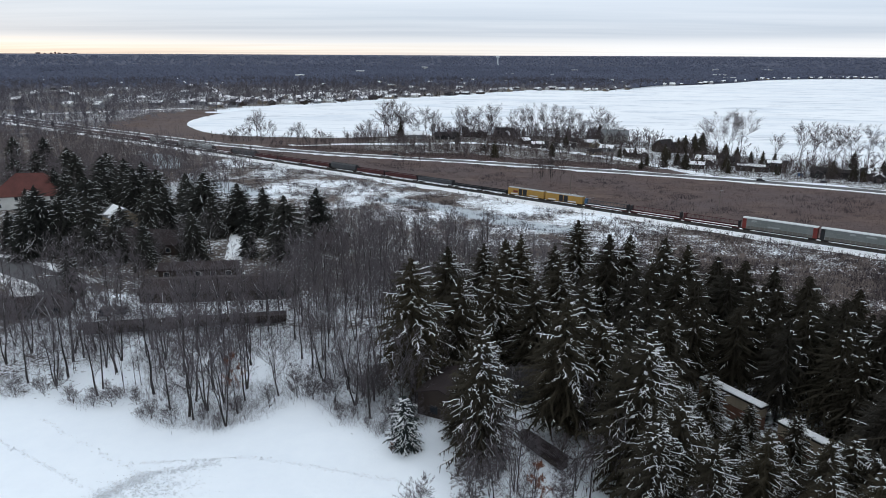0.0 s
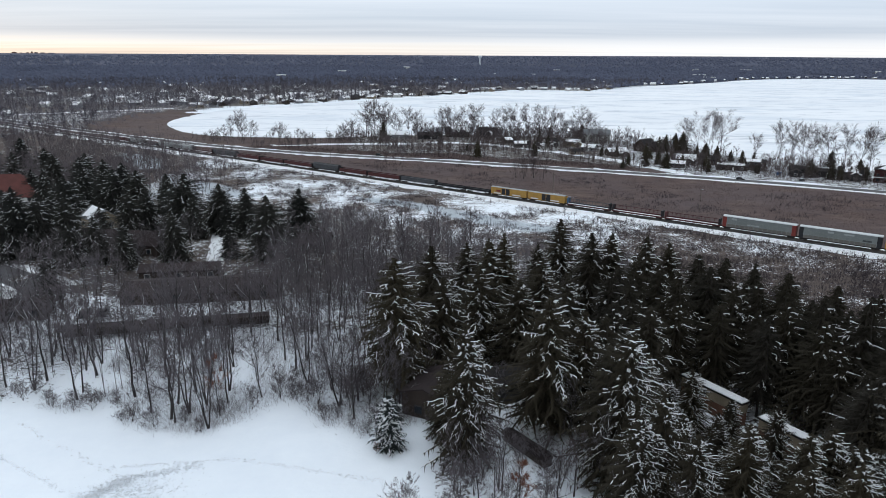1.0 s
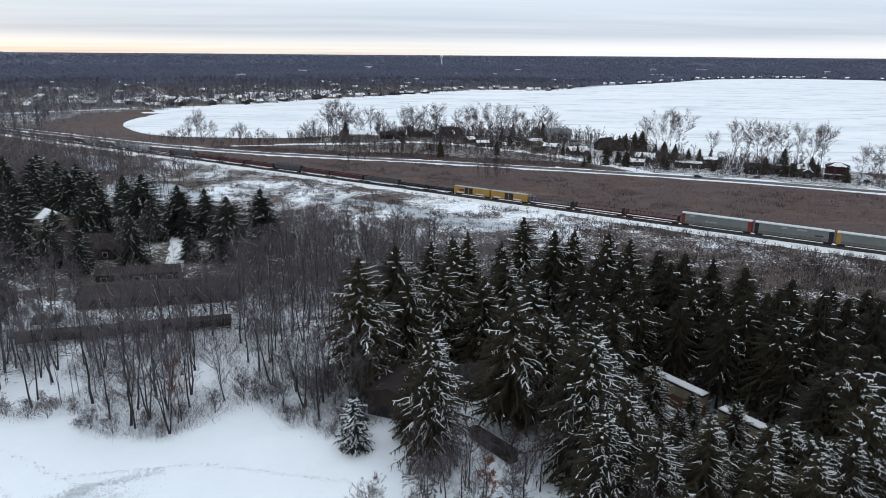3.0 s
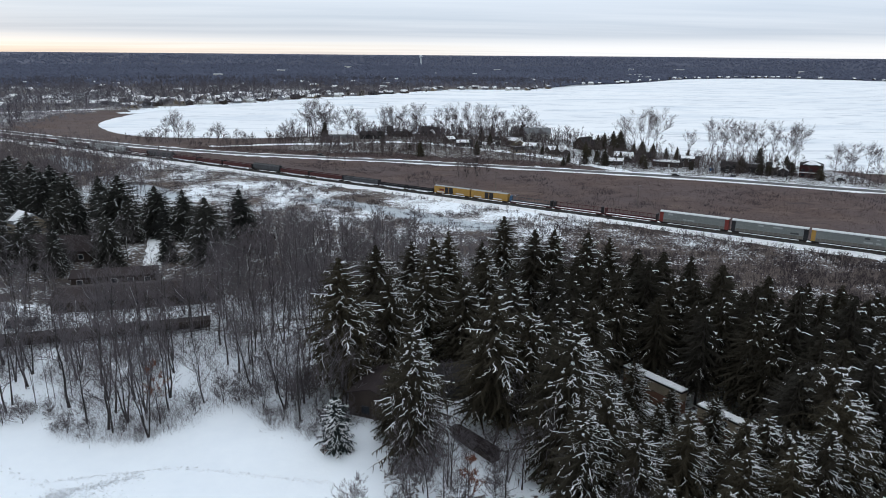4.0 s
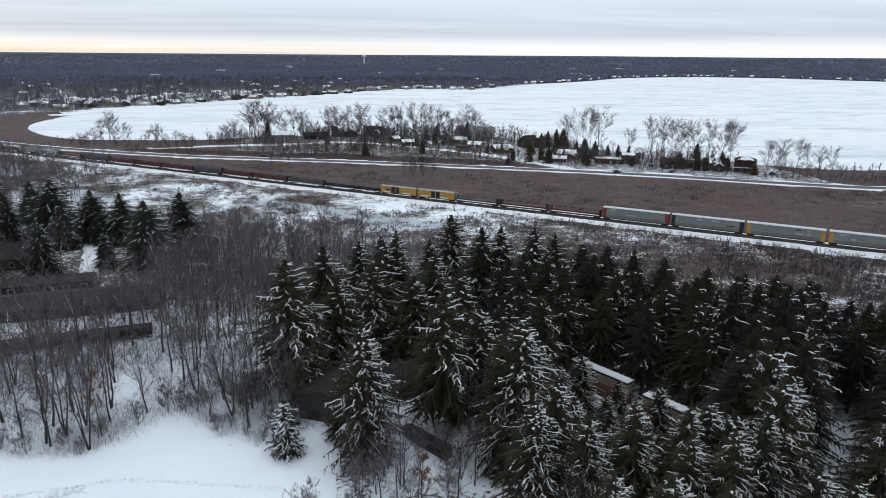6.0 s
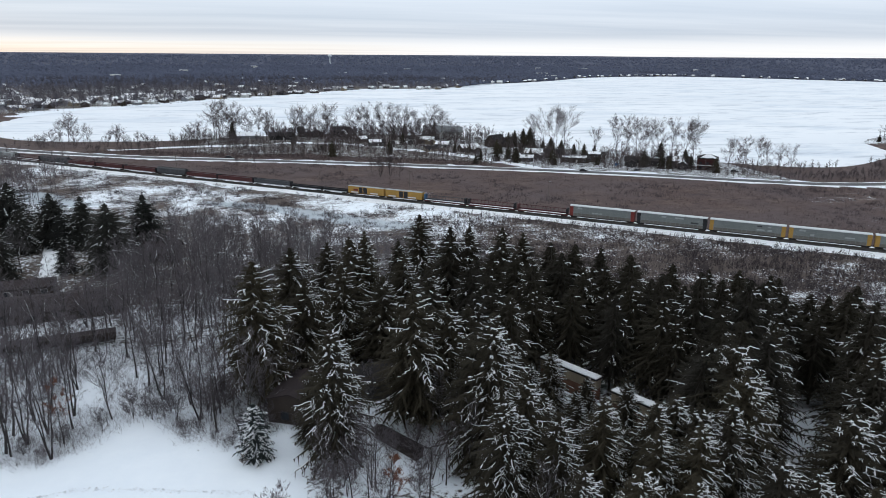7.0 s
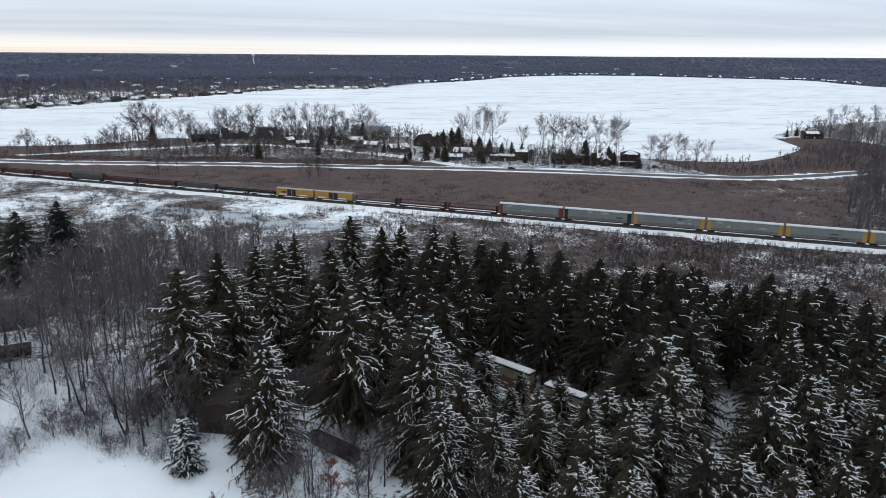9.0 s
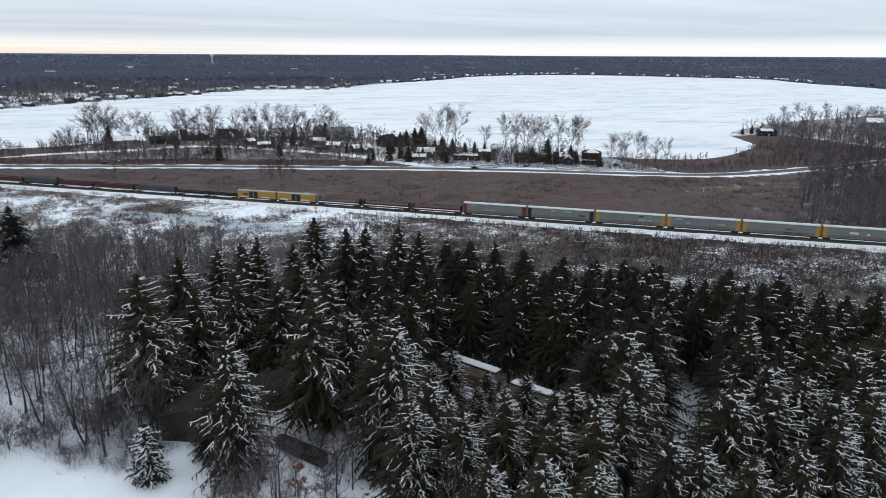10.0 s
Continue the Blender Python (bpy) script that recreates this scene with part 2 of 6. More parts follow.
def soup(name, tris, material):
    """A mesh of loose triangles from an array (n, 3, 3)."""
    me = bpy.data.meshes.new(name)
    n = len(tris)
    me.vertices.add(3 * n)
    me.vertices.foreach_set("co", tris.astype(np.float32).ravel())
    me.loops.add(3 * n)
    me.loops.foreach_set("vertex_index", np.arange(3 * n, dtype=np.int32))
    me.polygons.add(n)
    me.polygons.foreach_set("loop_start", np.arange(0, 3 * n, 3, dtype=np.int32))
    me.update(calc_edges=True)
    me.materials.append(material)
    return new(name, me)


# ---- the lie of the land ----
TABLE = np.random.RandomState(5).rand(256, 256)


def lattice(x, y, size):
    """Smooth noise of 0..1 with features of that many metres."""
    x, y = np.asarray(x, float) / size, np.asarray(y, float) / size
    i, j = np.floor(x).astype(int), np.floor(y).astype(int)
    u, v = x - i, y - j
    u, v = u * u * (3 - 2 * u), v * v * (3 - 2 * v)
    t = lambda a, b: TABLE[a & 255, b & 255]
    return (t(i, j) * (1 - u) + t(i + 1, j) * u) * (1 - v) + (t(i, j + 1) * (1 - u) + t(i + 1, j + 1) * u) * v


def step(a, b, x):
    t = np.clip((np.asarray(x, float) - a) / (b - a), 0, 1)
    return t * t * (3 - 2 * t)


def across(x, y):
    """How far towards the railway, which runs at 289."""
    return 0.626 * x + 0.78 * y


def terrain(x, y):
    """A low wooded bank that falls to the marsh and lake, and hills on the skyline."""
    r = np.hypot(x, y)
    return 10 * (1 - step(120, 215, across(x, y))) * (1 - step(330, 420, r)) + 71 * step(2600, 4750, r) * (0.95 + 0.07 * lattice(x, y, 900))


def inside(x, y, ring):
    hit = np.zeros(np.shape(x), bool)
    for (ax, ay), (bx, by) in zip(ring, ring[1:] + ring[:1]):
        if ay != by:
            hit ^= ((ay > y) != (by > y)) & (x < (bx - ax) * (y - ay) / (by - ay) + ax)
    return hit


def near_line(x, y, line):
    """Distance to a line of points."""
    best = np.full(np.shape(x), 1e9)
    for (ax, ay), (bx, by) in zip(line, line[1:]):
        dx, dy = bx - ax, by - ay
        t = np.clip(((x - ax) * dx + (y - ay) * dy) / (dx * dx + dy * dy), 0, 1)
        best = np.minimum(best, np.hypot(x - ax - t * dx, y - ay - t * dy))
    return best


def smooth_line(pts, times=3, closed=False):
    """Cuts the corners of a line, so that it bends softly."""
    for _ in range(times):
        out = [] if closed else [pts[0]]
        for a, b in zip(pts, pts[1:] + (pts[:1] if closed else [])):
            out += [(0.75 * a[0] + 0.25 * b[0], 0.75 * a[1] + 0.25 * b[1]), (0.25 * a[0] + 0.75 * b[0], 0.25 * a[1] + 0.75 * b[1])]
        pts = out if closed else out + [pts[-1]]
    return pts


LAKE = smooth_line([(-272, 734), (-275, 828), (-254, 949), (-153, 1036), (-94, 1121), (14, 1224), (66, 1282), (165, 1436), (230, 1460), (306, 1404), (357, 1431), (477, 1652),
                    (576, 1758), (793, 1950), (981, 2203), (1198, 2340), (1417, 2380), (1615, 2224), (1711, 1943), (1850, 1775), (1640, 1442), (1592, 1265), (1537, 1123), (1200, 700),
                    (826, 604), (638, 575), (563, 546), (481, 500), (463, 462), (444, 424), (424, 411), (379, 386), (345, 376), (300, 396), (270, 440), (228, 478), (190, 535),
                    (150, 600), (60, 632), (-27, 622), (-89, 599), (-140, 606), (-191, 615), (-228, 651)], 2, True)
ROAD = smooth_line([(-620, 900), (-475, 782), (-384, 706), (-310, 650), (-238, 595), (-169, 546), (-94, 504), (-29, 480), (37, 455), (102, 426), (167, 397), (213, 372), (241, 354), (268, 338),
                    (294, 324), (322, 318), (362, 317), (430, 322), (620, 330)], 2)
LANE = smooth_line([(-120, 545), (-60, 556), (-10, 565), (40, 566), (90, 520), (130, 470), (160, 404)], 2)
RAIL = [(-700, 933), (0, 371), (640, -143)]
FIELD_EDGE = [(-400, 118), (-120, 114), (-76, 110), (-67, 109), (-55, 105), (-44, 100), (-36, 98), (-30, 104), (-24, 110), (-21, 108), (-17, 101), (-12, 97), (-6, 99), (0, 102), (2, 98), (3, 70), (4, -300)]
POND = [(-215, 500), (-185, 480), (-160, 430), (-172, 425), (-205, 470)]
POND_2 = [(-150, 405), (-110, 372), (-80, 345), (-100, 340), (-140, 375)]
POND_3 = [(-20, 338), (25, 304), (55, 276), (50, 266), (25, 282), (-18, 322), (-40, 340)]


def rail_at(s):
    """A point of the railway, s metres along it to the south-east."""
    return 0.78 * s, 371 - 0.626 * s


def in_field(x, y):
    edge = np.interp(x, [p[0] for p in FIELD_EDGE], [p[1] for p in FIELD_EDGE])
    return (y < edge) & (x < 3.2)


def land_cover(x, y):
    """Shares of snow, of reeds against litter, and of bare ice."""
    wx, wy = x + 10 * (lattice(x, y, 14) - 0.5) * 0.6, y + 10 * (lattice(x + 90, y + 40, 14) - 0.5) * 0.6
    u, r = across(wx, wy), np.hypot(x, y)
    patches = lattice(x, y, 40) * 0.5 + lattice(x, y, 11) * 0.5
    beyond = y - np.interp(x, [p[0] for p in ROAD], [p[1] for p in ROAD]) > 0
    snow = np.full(np.shape(x), 0.52)
    reed = np.zeros(np.shape(x))
    marsh = (u > 205) & (u < 285)
    snow = np.where(marsh, np.where(x < 75, 0.475 + 0.50 * (patches - 0.5), 0.395 + 0.30 * (patches - 0.5)), snow)
    reed = np.where(marsh, 0.3, reed)
    fen = (u > 284) & ~beyond & (r < 1000)
    snow = np.where(fen, 0.14 + 0.75 * step(0.62, 0.78, patches) * step(330, 300, u) * 0.6, snow)
    reed = np.where(fen, 1.0, reed)
    west = (x < -150 + 0.1 * y) & (y > 560) & (y < 900) & beyond & (near_line(x, y, LAKE) < 75 + 40 * (lattice(x, y, 40) - 0.5))
    snow, reed = np.where(west, 0.12, snow), np.where(west, 1.0, reed)
    shore = beyond & (near_line(x, y, LAKE) < 16) & (y < 640) & (x < -60)
    snow, reed = np.where(shore, 0.15, snow), np.where(shore, 1.0, reed)
    cove = beyond & (x > 285) & (x < 520) & (y < 480)
    snow, reed = np.where(cove, 0.16, snow), np.where(cove, 1.0, reed)
    spit = beyond & (x > -60) & (x < 290) & (r < 700)
    snow = np.where(spit, np.where(x < 135, 0.41, 0.47), snow)
    off_road = y - np.interp(x, [p[0] for p in ROAD], [p[1] for p in ROAD])
    band = (off_road > 6) & (off_road < 34 + 22 * (lattice(x, y, 25) - 0.5)) & (x > -150) & (x < 120 + 30 * lattice(x, y, 20))
    snow, reed = np.where(band, 0.20, snow), np.where(band, 1.0, reed)
    strand = beyond & (x > -220) & (x < -60) & (y < 640)
    snow, reed = np.where(strand, 0.27, snow), np.where(strand, 0.9, reed)
    thick_ = (u < 274) & (x < -150) & (r > 330) & (r < 720)
    snow = np.where(thick_, 0.36, snow)
    thorn = (u > 298) & ~beyond & (x > 0.93 * y + 60 * (lattice(x, y, 24) - 0.5))
    snow = np.where(thorn, 0.27 + 0.3 * (patches - 0.5), snow)
    inner = (u > 296) & (y < 318) & (x > 1.18 * y + 34 * (lattice(x, y, 18) - 0.4))
    snow, reed = np.where(inner, 0.40 + 0.35 * (patches - 0.5), snow), np.where(inner, 0.3, reed)
    bank = (u < 205) & (r < 330)
    snow = np.where(bank, np.where(x < 0, 0.595 + 0.08 * step(150, 118, np.hypot(x, y)), 0.54), snow)
    snow = np.where(bank & (x > 6) & (x < 27) & (y > 82) & (y < 106), 0.72, snow)
    snow = np.where(bank & (x > 74) & (x < 86) & (y > 78) & (y < 92), 0.85, snow)
    snow = np.where(bank & (across(x, y) > 140) & (x > 20), np.where(across(x, y) > 162, 0.44, 0.40), snow)
    deep = step(135, 185, np.hypot(x, y) + 46 * (lattice(x, y, 16) - 0.5) + 16 * (lattice(x, y, 5) - 0.5))
    snow = np.where(bank & (x < 20), snow + (np.where((x < -40) & (x > -95) & (y < 166), 0.56, 0.42) - snow) * deep, snow)
    snow = np.where((r > 700) & ~(marsh | fen | west | shore), 0.41 + 0.22 * (lattice(x, y, 160) - 0.5), snow)
    snow = np.where((near_line(x, y, LAKE) < 26) & (y > 860), 0.75, snow)
    snow = np.where(r > 1900, 0.28, snow)
    line = near_line(wx, wy, ROAD)
    snow, reed = np.where((line < 6) & (r < 1000), 1.0, snow), np.where(line < 6, 0, reed)
    snow = np.where(near_line(x, y, LANE) < 3, 0.9, snow)
    strip = (u > 281.5) & (u < 291) & (r < 900)
    snow, reed = np.where(strip, 1.0, snow), np.where(strip, 0, reed)
    field = in_field(wx, wy)
    snow, reed = np.where(field, 1.0, snow), np.where(field, 0, reed)
    ice = np.zeros(np.shape(x))
    for ring in (POND, POND_2, POND_3):
        ice = np.where(inside(wx, wy, ring), 0.85, ice)
    return snow, reed, ice


def make_ground():
    """One sheet from under the camera to the skyline, finest where the camera looks."""
    az = np.radians(np.concatenate([np.arange(-34, 62, 0.42), np.arange(62, 326, 4.0)]))
    rad = np.concatenate([np.linspace(6, 60, 16), 60 * np.exp(np.arange(1, 205) * 0.0127), np.geomspace(840, 4900, 64)])
    A, Rr = np.meshgrid(az, rad)
    x, y = Rr * np.sin(A), Rr * np.cos(A)
    z = terrain(x, y)
    z = z + np.where(in_field(x, y), 0.25, 0.5) * (lattice(x, y, 9) - 0.5) * (np.hypot(x, y) < 260)
    z = np.where(inside(x, y, LAKE), -0.9, z)
    snow, reed, ice = land_cover(x, y)
    na, nr = len(az), len(rad)
    co = np.stack([x, y, z], -1).reshape(-1, 3)
    co = np.vstack([co, [[0, 0, 10]]])
    i, j = np.meshgrid(np.arange(nr - 1), np.arange(na), indexing="ij")
    jn = (j + 1) % na
    quads = np.stack([i * na + j, (i + 1) * na + j, (i + 1) * na + jn, i * na + jn], -1).reshape(-1, 4)
    k = np.arange(na)
    tris = np.stack([np.full(na, nr * na), k, (k + 1) % na], -1)
    me = bpy.data.meshes.new("ground")
    me.vertices.add(len(co))
    me.vertices.foreach_set("co", co.astype(np.float32).ravel())
    idx = np.concatenate([quads[:, ::-1].ravel(), tris[:, ::-1].ravel()]).astype(np.int32)
    starts = np.concatenate([np.arange(len(quads)) * 4, len(quads) * 4 + np.arange(len(tris)) * 3]).astype(np.int32)
    me.loops.add(len(idx))
    me.loops.foreach_set("vertex_index", idx)
    me.polygons.add(len(starts))
    me.polygons.foreach_set("loop_start", starts)
    me.update(calc_edges=True)
    # last channel falls from 1500 to 2000 m, where the painted haze sets in
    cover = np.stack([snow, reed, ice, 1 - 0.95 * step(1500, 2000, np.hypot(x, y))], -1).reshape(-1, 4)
    cover = np.vstack([cover, [[1, 0, 0, 1]]])
    layer = me.attributes.new("cover", "FLOAT_COLOR", "POINT")
    layer.data.foreach_set("color", cover.astype(np.float32).ravel())
    me.polygons.foreach_set("use_smooth", np.ones(len(starts), bool))
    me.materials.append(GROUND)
    ob = new("ground", me)
    return tagged(ob, "snow-covered ground with brown reeds and leaf litter", "ground", kind="structure")


def ribbon(name, line, width, height, material, skirt=0.4, crown=0.0, wobble=0.0):
    """A raised strip along a line."""
    s = Shape()
    pts = [Vector(p) for p in line]
    for i, p in enumerate(pts):
        d = (pts[min(i + 1, len(pts) - 1)] - pts[max(i - 1, 0)]).normalized()
        nrm = Vector((-d.y, d.x))
        z = float(terrain(p.x, p.y)) + height
        wl_, wr_ = (width / 2 + wobble * (float(lattice(p.x + k, p.y - k, 7)) - 0.5) for k in (0, 300))
        for off, dz in ((-wl_ - skirt, -height - 0.1), (-wl_, 0), (0, crown), (wr_, 0), (wr_ + skirt, -height - 0.1)):
            q = p + nrm * off
            s.v.append((q.x, q.y, z + dz))
    s.f = [(5 * i + k, 5 * i + k + 1, 5 * i + k + 6, 5 * i + k + 5) for i in range(len(pts) - 1) for k in range(4)]
    s.f = [f[::-1] for f in s.f]
    return part(name, s, material)


make_ground()
lake = Shape()
lake.v, lake.f = [(x, y, -0.3) for x, y in LAKE], [tuple(range(len(LAKE)))]
tagged(part("water", lake, ICE), "frozen lake covered with wind-streaked snow", "lake", kind="structure")
ROAD_FINE = smooth_line(ROAD, 2)
tagged(ribbon("road_verge", ROAD_FINE, 11.5, 0.14, SNOW, 1.5, 0.04, 4.0), "ploughed snow banked along the road", "verge", kind="structure")
track_side = [(0.78 * k - 0.626 * 6.2, 371 - 0.626 * k - 0.78 * 6.2) for k in range(-640, 560, 5)]
tagged(ribbon("track_verge", track_side, 6.4, 0.12, SNOW, 1.2, 0.05, 4.5), "smooth snow strip beside the railway", "verge", kind="structure")
track_back = [(0.78 * k + 0.626 * 3.6, 371 - 0.626 * k + 0.78 * 3.6) for k in range(-640, 560, 5)]
tagged(ribbon("track_verge", track_back, 3.0, 0.12, SNOW, 0.8, 0.03, 2.0), "narrow snow strip behind the railway", "verge", kind="structure")
tagged(ribbon("road", ROAD_FINE, 7.5, 0.25, ASPHALT, 1.0, 0.06), "grey asphalt road with ploughed snowy edges", "road", kind="structure")
tagged(ribbon("track_bed", [rail_at(s) for s in range(-700, 700, 20)], 2.9, 0.5, BALLAST, 0.7, 0.02), "dark gravel railway bed edged with snow", "railway", kind="structure")
for side in (-0.72, 0.72):
    rail = Shape()
    pts = [rail_at(s) for s in range(-700, 700, 20)]
    rail.tube([(x + 0.626 * side, y + 0.78 * side, 0.66) for x, y in pts], [0.075] * len(pts), 4)
    tagged(part("rail", rail, STEEL), "rust-brown steel rail on the gravel bed", "rail", "railway rails", "structure")


# ---- trees ----
class Grove:
    """Kinds of trees, each built once and then copied."""

    def __init__(self):
        self.first = {}

    def plant(self, key, build, x, y, height, ref, rng, lean=0.0, sink=0.15, label="", category="", group="", spin=180):
        m = pose(x, y, float(terrain(x, y)) - sink, rng.uniform(-lean, lean), rng.uniform(-lean, lean), rng.uniform(-spin, spin))
        k = height / ref
        kw = k * rng.uniform(0.86, 1.2)
        if key not in self.first:
            ob = build()
            ob.matrix_basis = m @ Matrix.Diagonal((kw, kw, k, 1))
            self.first[key] = ob
        else:
            f = self.first[key]
            ob = copy_thing(f, m @ Matrix.Diagonal((kw / f.scale[0], kw / f.scale[1], k / f.scale[2], 1)))
        return tagged(ob, label, category, group)


def spruce(seed, whorls=30, tall=22.0, wide=5.4, snowy=0.35, twigs=9, needles=None, windward=-0.3, bare=0.12, taper=2.0, dense=7, core=0.5, heavy=1.0):
    """A spruce: trunk, tiers of boughs that rise near the tip and hang lower down, fringed with side twigs, and broken snow along the outer boughs."""
    rng = random.Random(seed)
    ob = new("spruce_tree")
    trunk, crown, snow = Shape(), Shape(), Shape()
    trunk.tube([(0, 0, -0.4), (0.05, 0, tall * 0.35), (0, 0.06, tall * 0.75), (0, 0, tall * 0.99)], [0.30, 0.22, 0.10, 0.03], 6)
    lobe = rng.uniform(0, 6.28)
    # the close inner needles, a ragged dark mass that the boughs stand out from
    tiers, sides = 16, 10
    for i in range(tiers):
        f = min(max((i + rng.uniform(-0.2, 0.2)) / tiers, 0.0), 0.97)
        zt = tall * (bare + (1 - bare) * f)
        rim = core * wide * math.tanh(taper * (1 - f)) + 0.04
        rise_ = tall * 1.3 / tiers
        ring = []
        for k in range(2 * sides):
            a = 3.1416 * k / sides + rng.uniform(-0.12, 0.12)
            rr = rim * (rng.uniform(0.8, 1.3) if k % 2 == 0 else rng.uniform(0.3, 0.6))
            ring.append((rr * math.cos(a), rr * math.sin(a), zt + rise_ * 0.30 - 0.45 * rr + rng.uniform(-0.4, 0.4)))
        crown.add(ring + [(0, 0, min(zt + rise_, tall * 0.99))], [(k, (k + 1) % (2 * sides), 2 * sides) for k in range(2 * sides)])
    for i in range(whorls):
        f = min(max((i + rng.uniform(-0.5, 0.5)) / whorls, 0), 0.985)
        z0 = tall * (bare + (1 - bare) * f)
        reach = wide * math.tanh(taper * (1 - f)) * rng.uniform(0.84, 1.1) + 0.12
        count = 4 if f > 0.9 else rng.choice((dense - 1, dense, dense + 1))
        off = rng.uniform(0, 6.28)
        for b in range(count):
            a = off + 6.283 * b / count + rng.uniform(-0.3, 0.3)
            L = reach * rng.uniform(0.65, 1.15) * (1 + 0.15 * math.sin(2 * a + lobe + 3 * f))
            out, sid = Vector((math.cos(a), math.sin(a), 0)), Vector((-math.sin(a), math.cos(a), 0))
            bow = rng.uniform(-0.14, 0.14) * L
            rise, sag = 0.46 * f * f + 0.12 + rng.uniform(-0.10, 0.10), 0.82 - 0.38 * f
            zb = z0 + rng.uniform(-0.25, 0.25)
            at = lambda t: out * (L * t) + sid * (bow * math.sin(3.6 * t)) + Vector((0, 0, zb + L * (rise * t - sag * t * t + 0.30 * t ** 3)))
            axis = [at(t) for t in (0.08, 0.55, 1.0)]
            wd = (0.05, 0.03 * L + 0.06, 0.012)
            lo = [p - sid * w - Vector((0, 0, 0.5 * w)) for p, w in zip(axis, wd)]
            hi = [p + sid * w - Vector((0, 0, 0.5 * w)) for p, w in zip(axis, wd)]
            for k in range(2):
                crown.add((lo[k], axis[k], axis[k + 1], lo[k + 1], hi[k], hi[k + 1]), [(0, 1, 2, 3), (1, 4, 5, 2)])
            for k in range(twigs):
                t = 0.18 + 0.80 * (k + rng.uniform(0, 0.9)) / twigs
                l = (0.30 * L * (1.05 - 0.8 * t) + 0.26) * rng.uniform(0.7, 1.3)
                p = at(t)
                for sg in (-1, 1):
                    tip = p + out * (l * rng.uniform(0.25, 0.8)) + sid * (sg * l * rng.uniform(0.4, 0.85)) - Vector((0, 0, l * rng.uniform(0.15, 0.9)))
                    crown.tri(p - out * 0.06 - sid * (sg * 0.04), p + out * (0.07 + 0.022 * L) - Vector((0, 0, 0.05)), tip)
            if rng.random() < snowy * (1 + 0.85 * math.cos(a - windward)) and 0.03 < f < 0.94:
                lift = Vector((0, 0, 0.09))
                for _ in range(rng.choice((1, 1, 2, 2, 3))):
                    ln = rng.uniform(0.35, 2.2) * (0.7 + 0.5 * rng.random())
                    t1 = rng.uniform(0.58, 1.04)
                    t0 = max(t1 - ln / max(L, 0.6), 0.22)
                    w = heavy * rng.uniform(0.03, 0.085)
                    ts = [t0 + (t1 - t0) * k / 4 for k in range(5)]
                    ws = (0.02, w * rng.uniform(0.5, 1.2), w * rng.uniform(0.6, 1.4), w * rng.uniform(0.4, 1.2), 0.02)
                    wave = rng.uniform(-0.24, 0.24)
                    pp = [at(t) + lift + sid * (wave * math.sin(1.9 * k) + rng.uniform(-0.06, 0.06)) for k, t in enumerate(ts)]
                    q = Vector((0, 0, 0.09))
                    for k in range(4):
                        snow.add((pp[k] - sid * ws[k], pp[k] + q, pp[k + 1] + q, pp[k + 1] - sid * ws[k + 1], pp[k] + sid * ws[k], pp[k + 1] + sid * ws[k + 1]), [(0, 1, 2, 3), (1, 4, 5, 2)])
                for _ in range(rng.choice((2, 3, 4, 5))):
                    t = rng.uniform(0.4, 0.98)
                    sg, l, p = rng.choice((-1, 1)), rng.uniform(0.5, 1.1) * (0.28 * L * (1.15 - t) + 0.28), at(t) + lift
                    tip = p + out * (rng.uniform(0.3, 0.9) * l) + sid * (sg * 0.7 * l) - Vector((0, 0, rng.uniform(0.2, 0.7) * l))
                    w = heavy * rng.uniform(0.04, 0.09)
                    mid_ = (p + tip) / 2 + Vector((0, 0, 0.10 * l)) + out * rng.uniform(-0.06, 0.06)
                    snow.add((p - out * 0.04, p + out * 0.06, mid_ + out * w, tip, mid_ - out * w), [(0, 1, 2, 4), (4, 2, 3)])
    part("trunk", trunk, BARK, ob)
    part("crown", crown, needles or NEEDLES, ob, "dark green drooping needle boughs")
    if snow.f:
        tagged(part("snow", snow, SNOW, ob, "white snow lying along the boughs"), kind="stuff")
    return ob


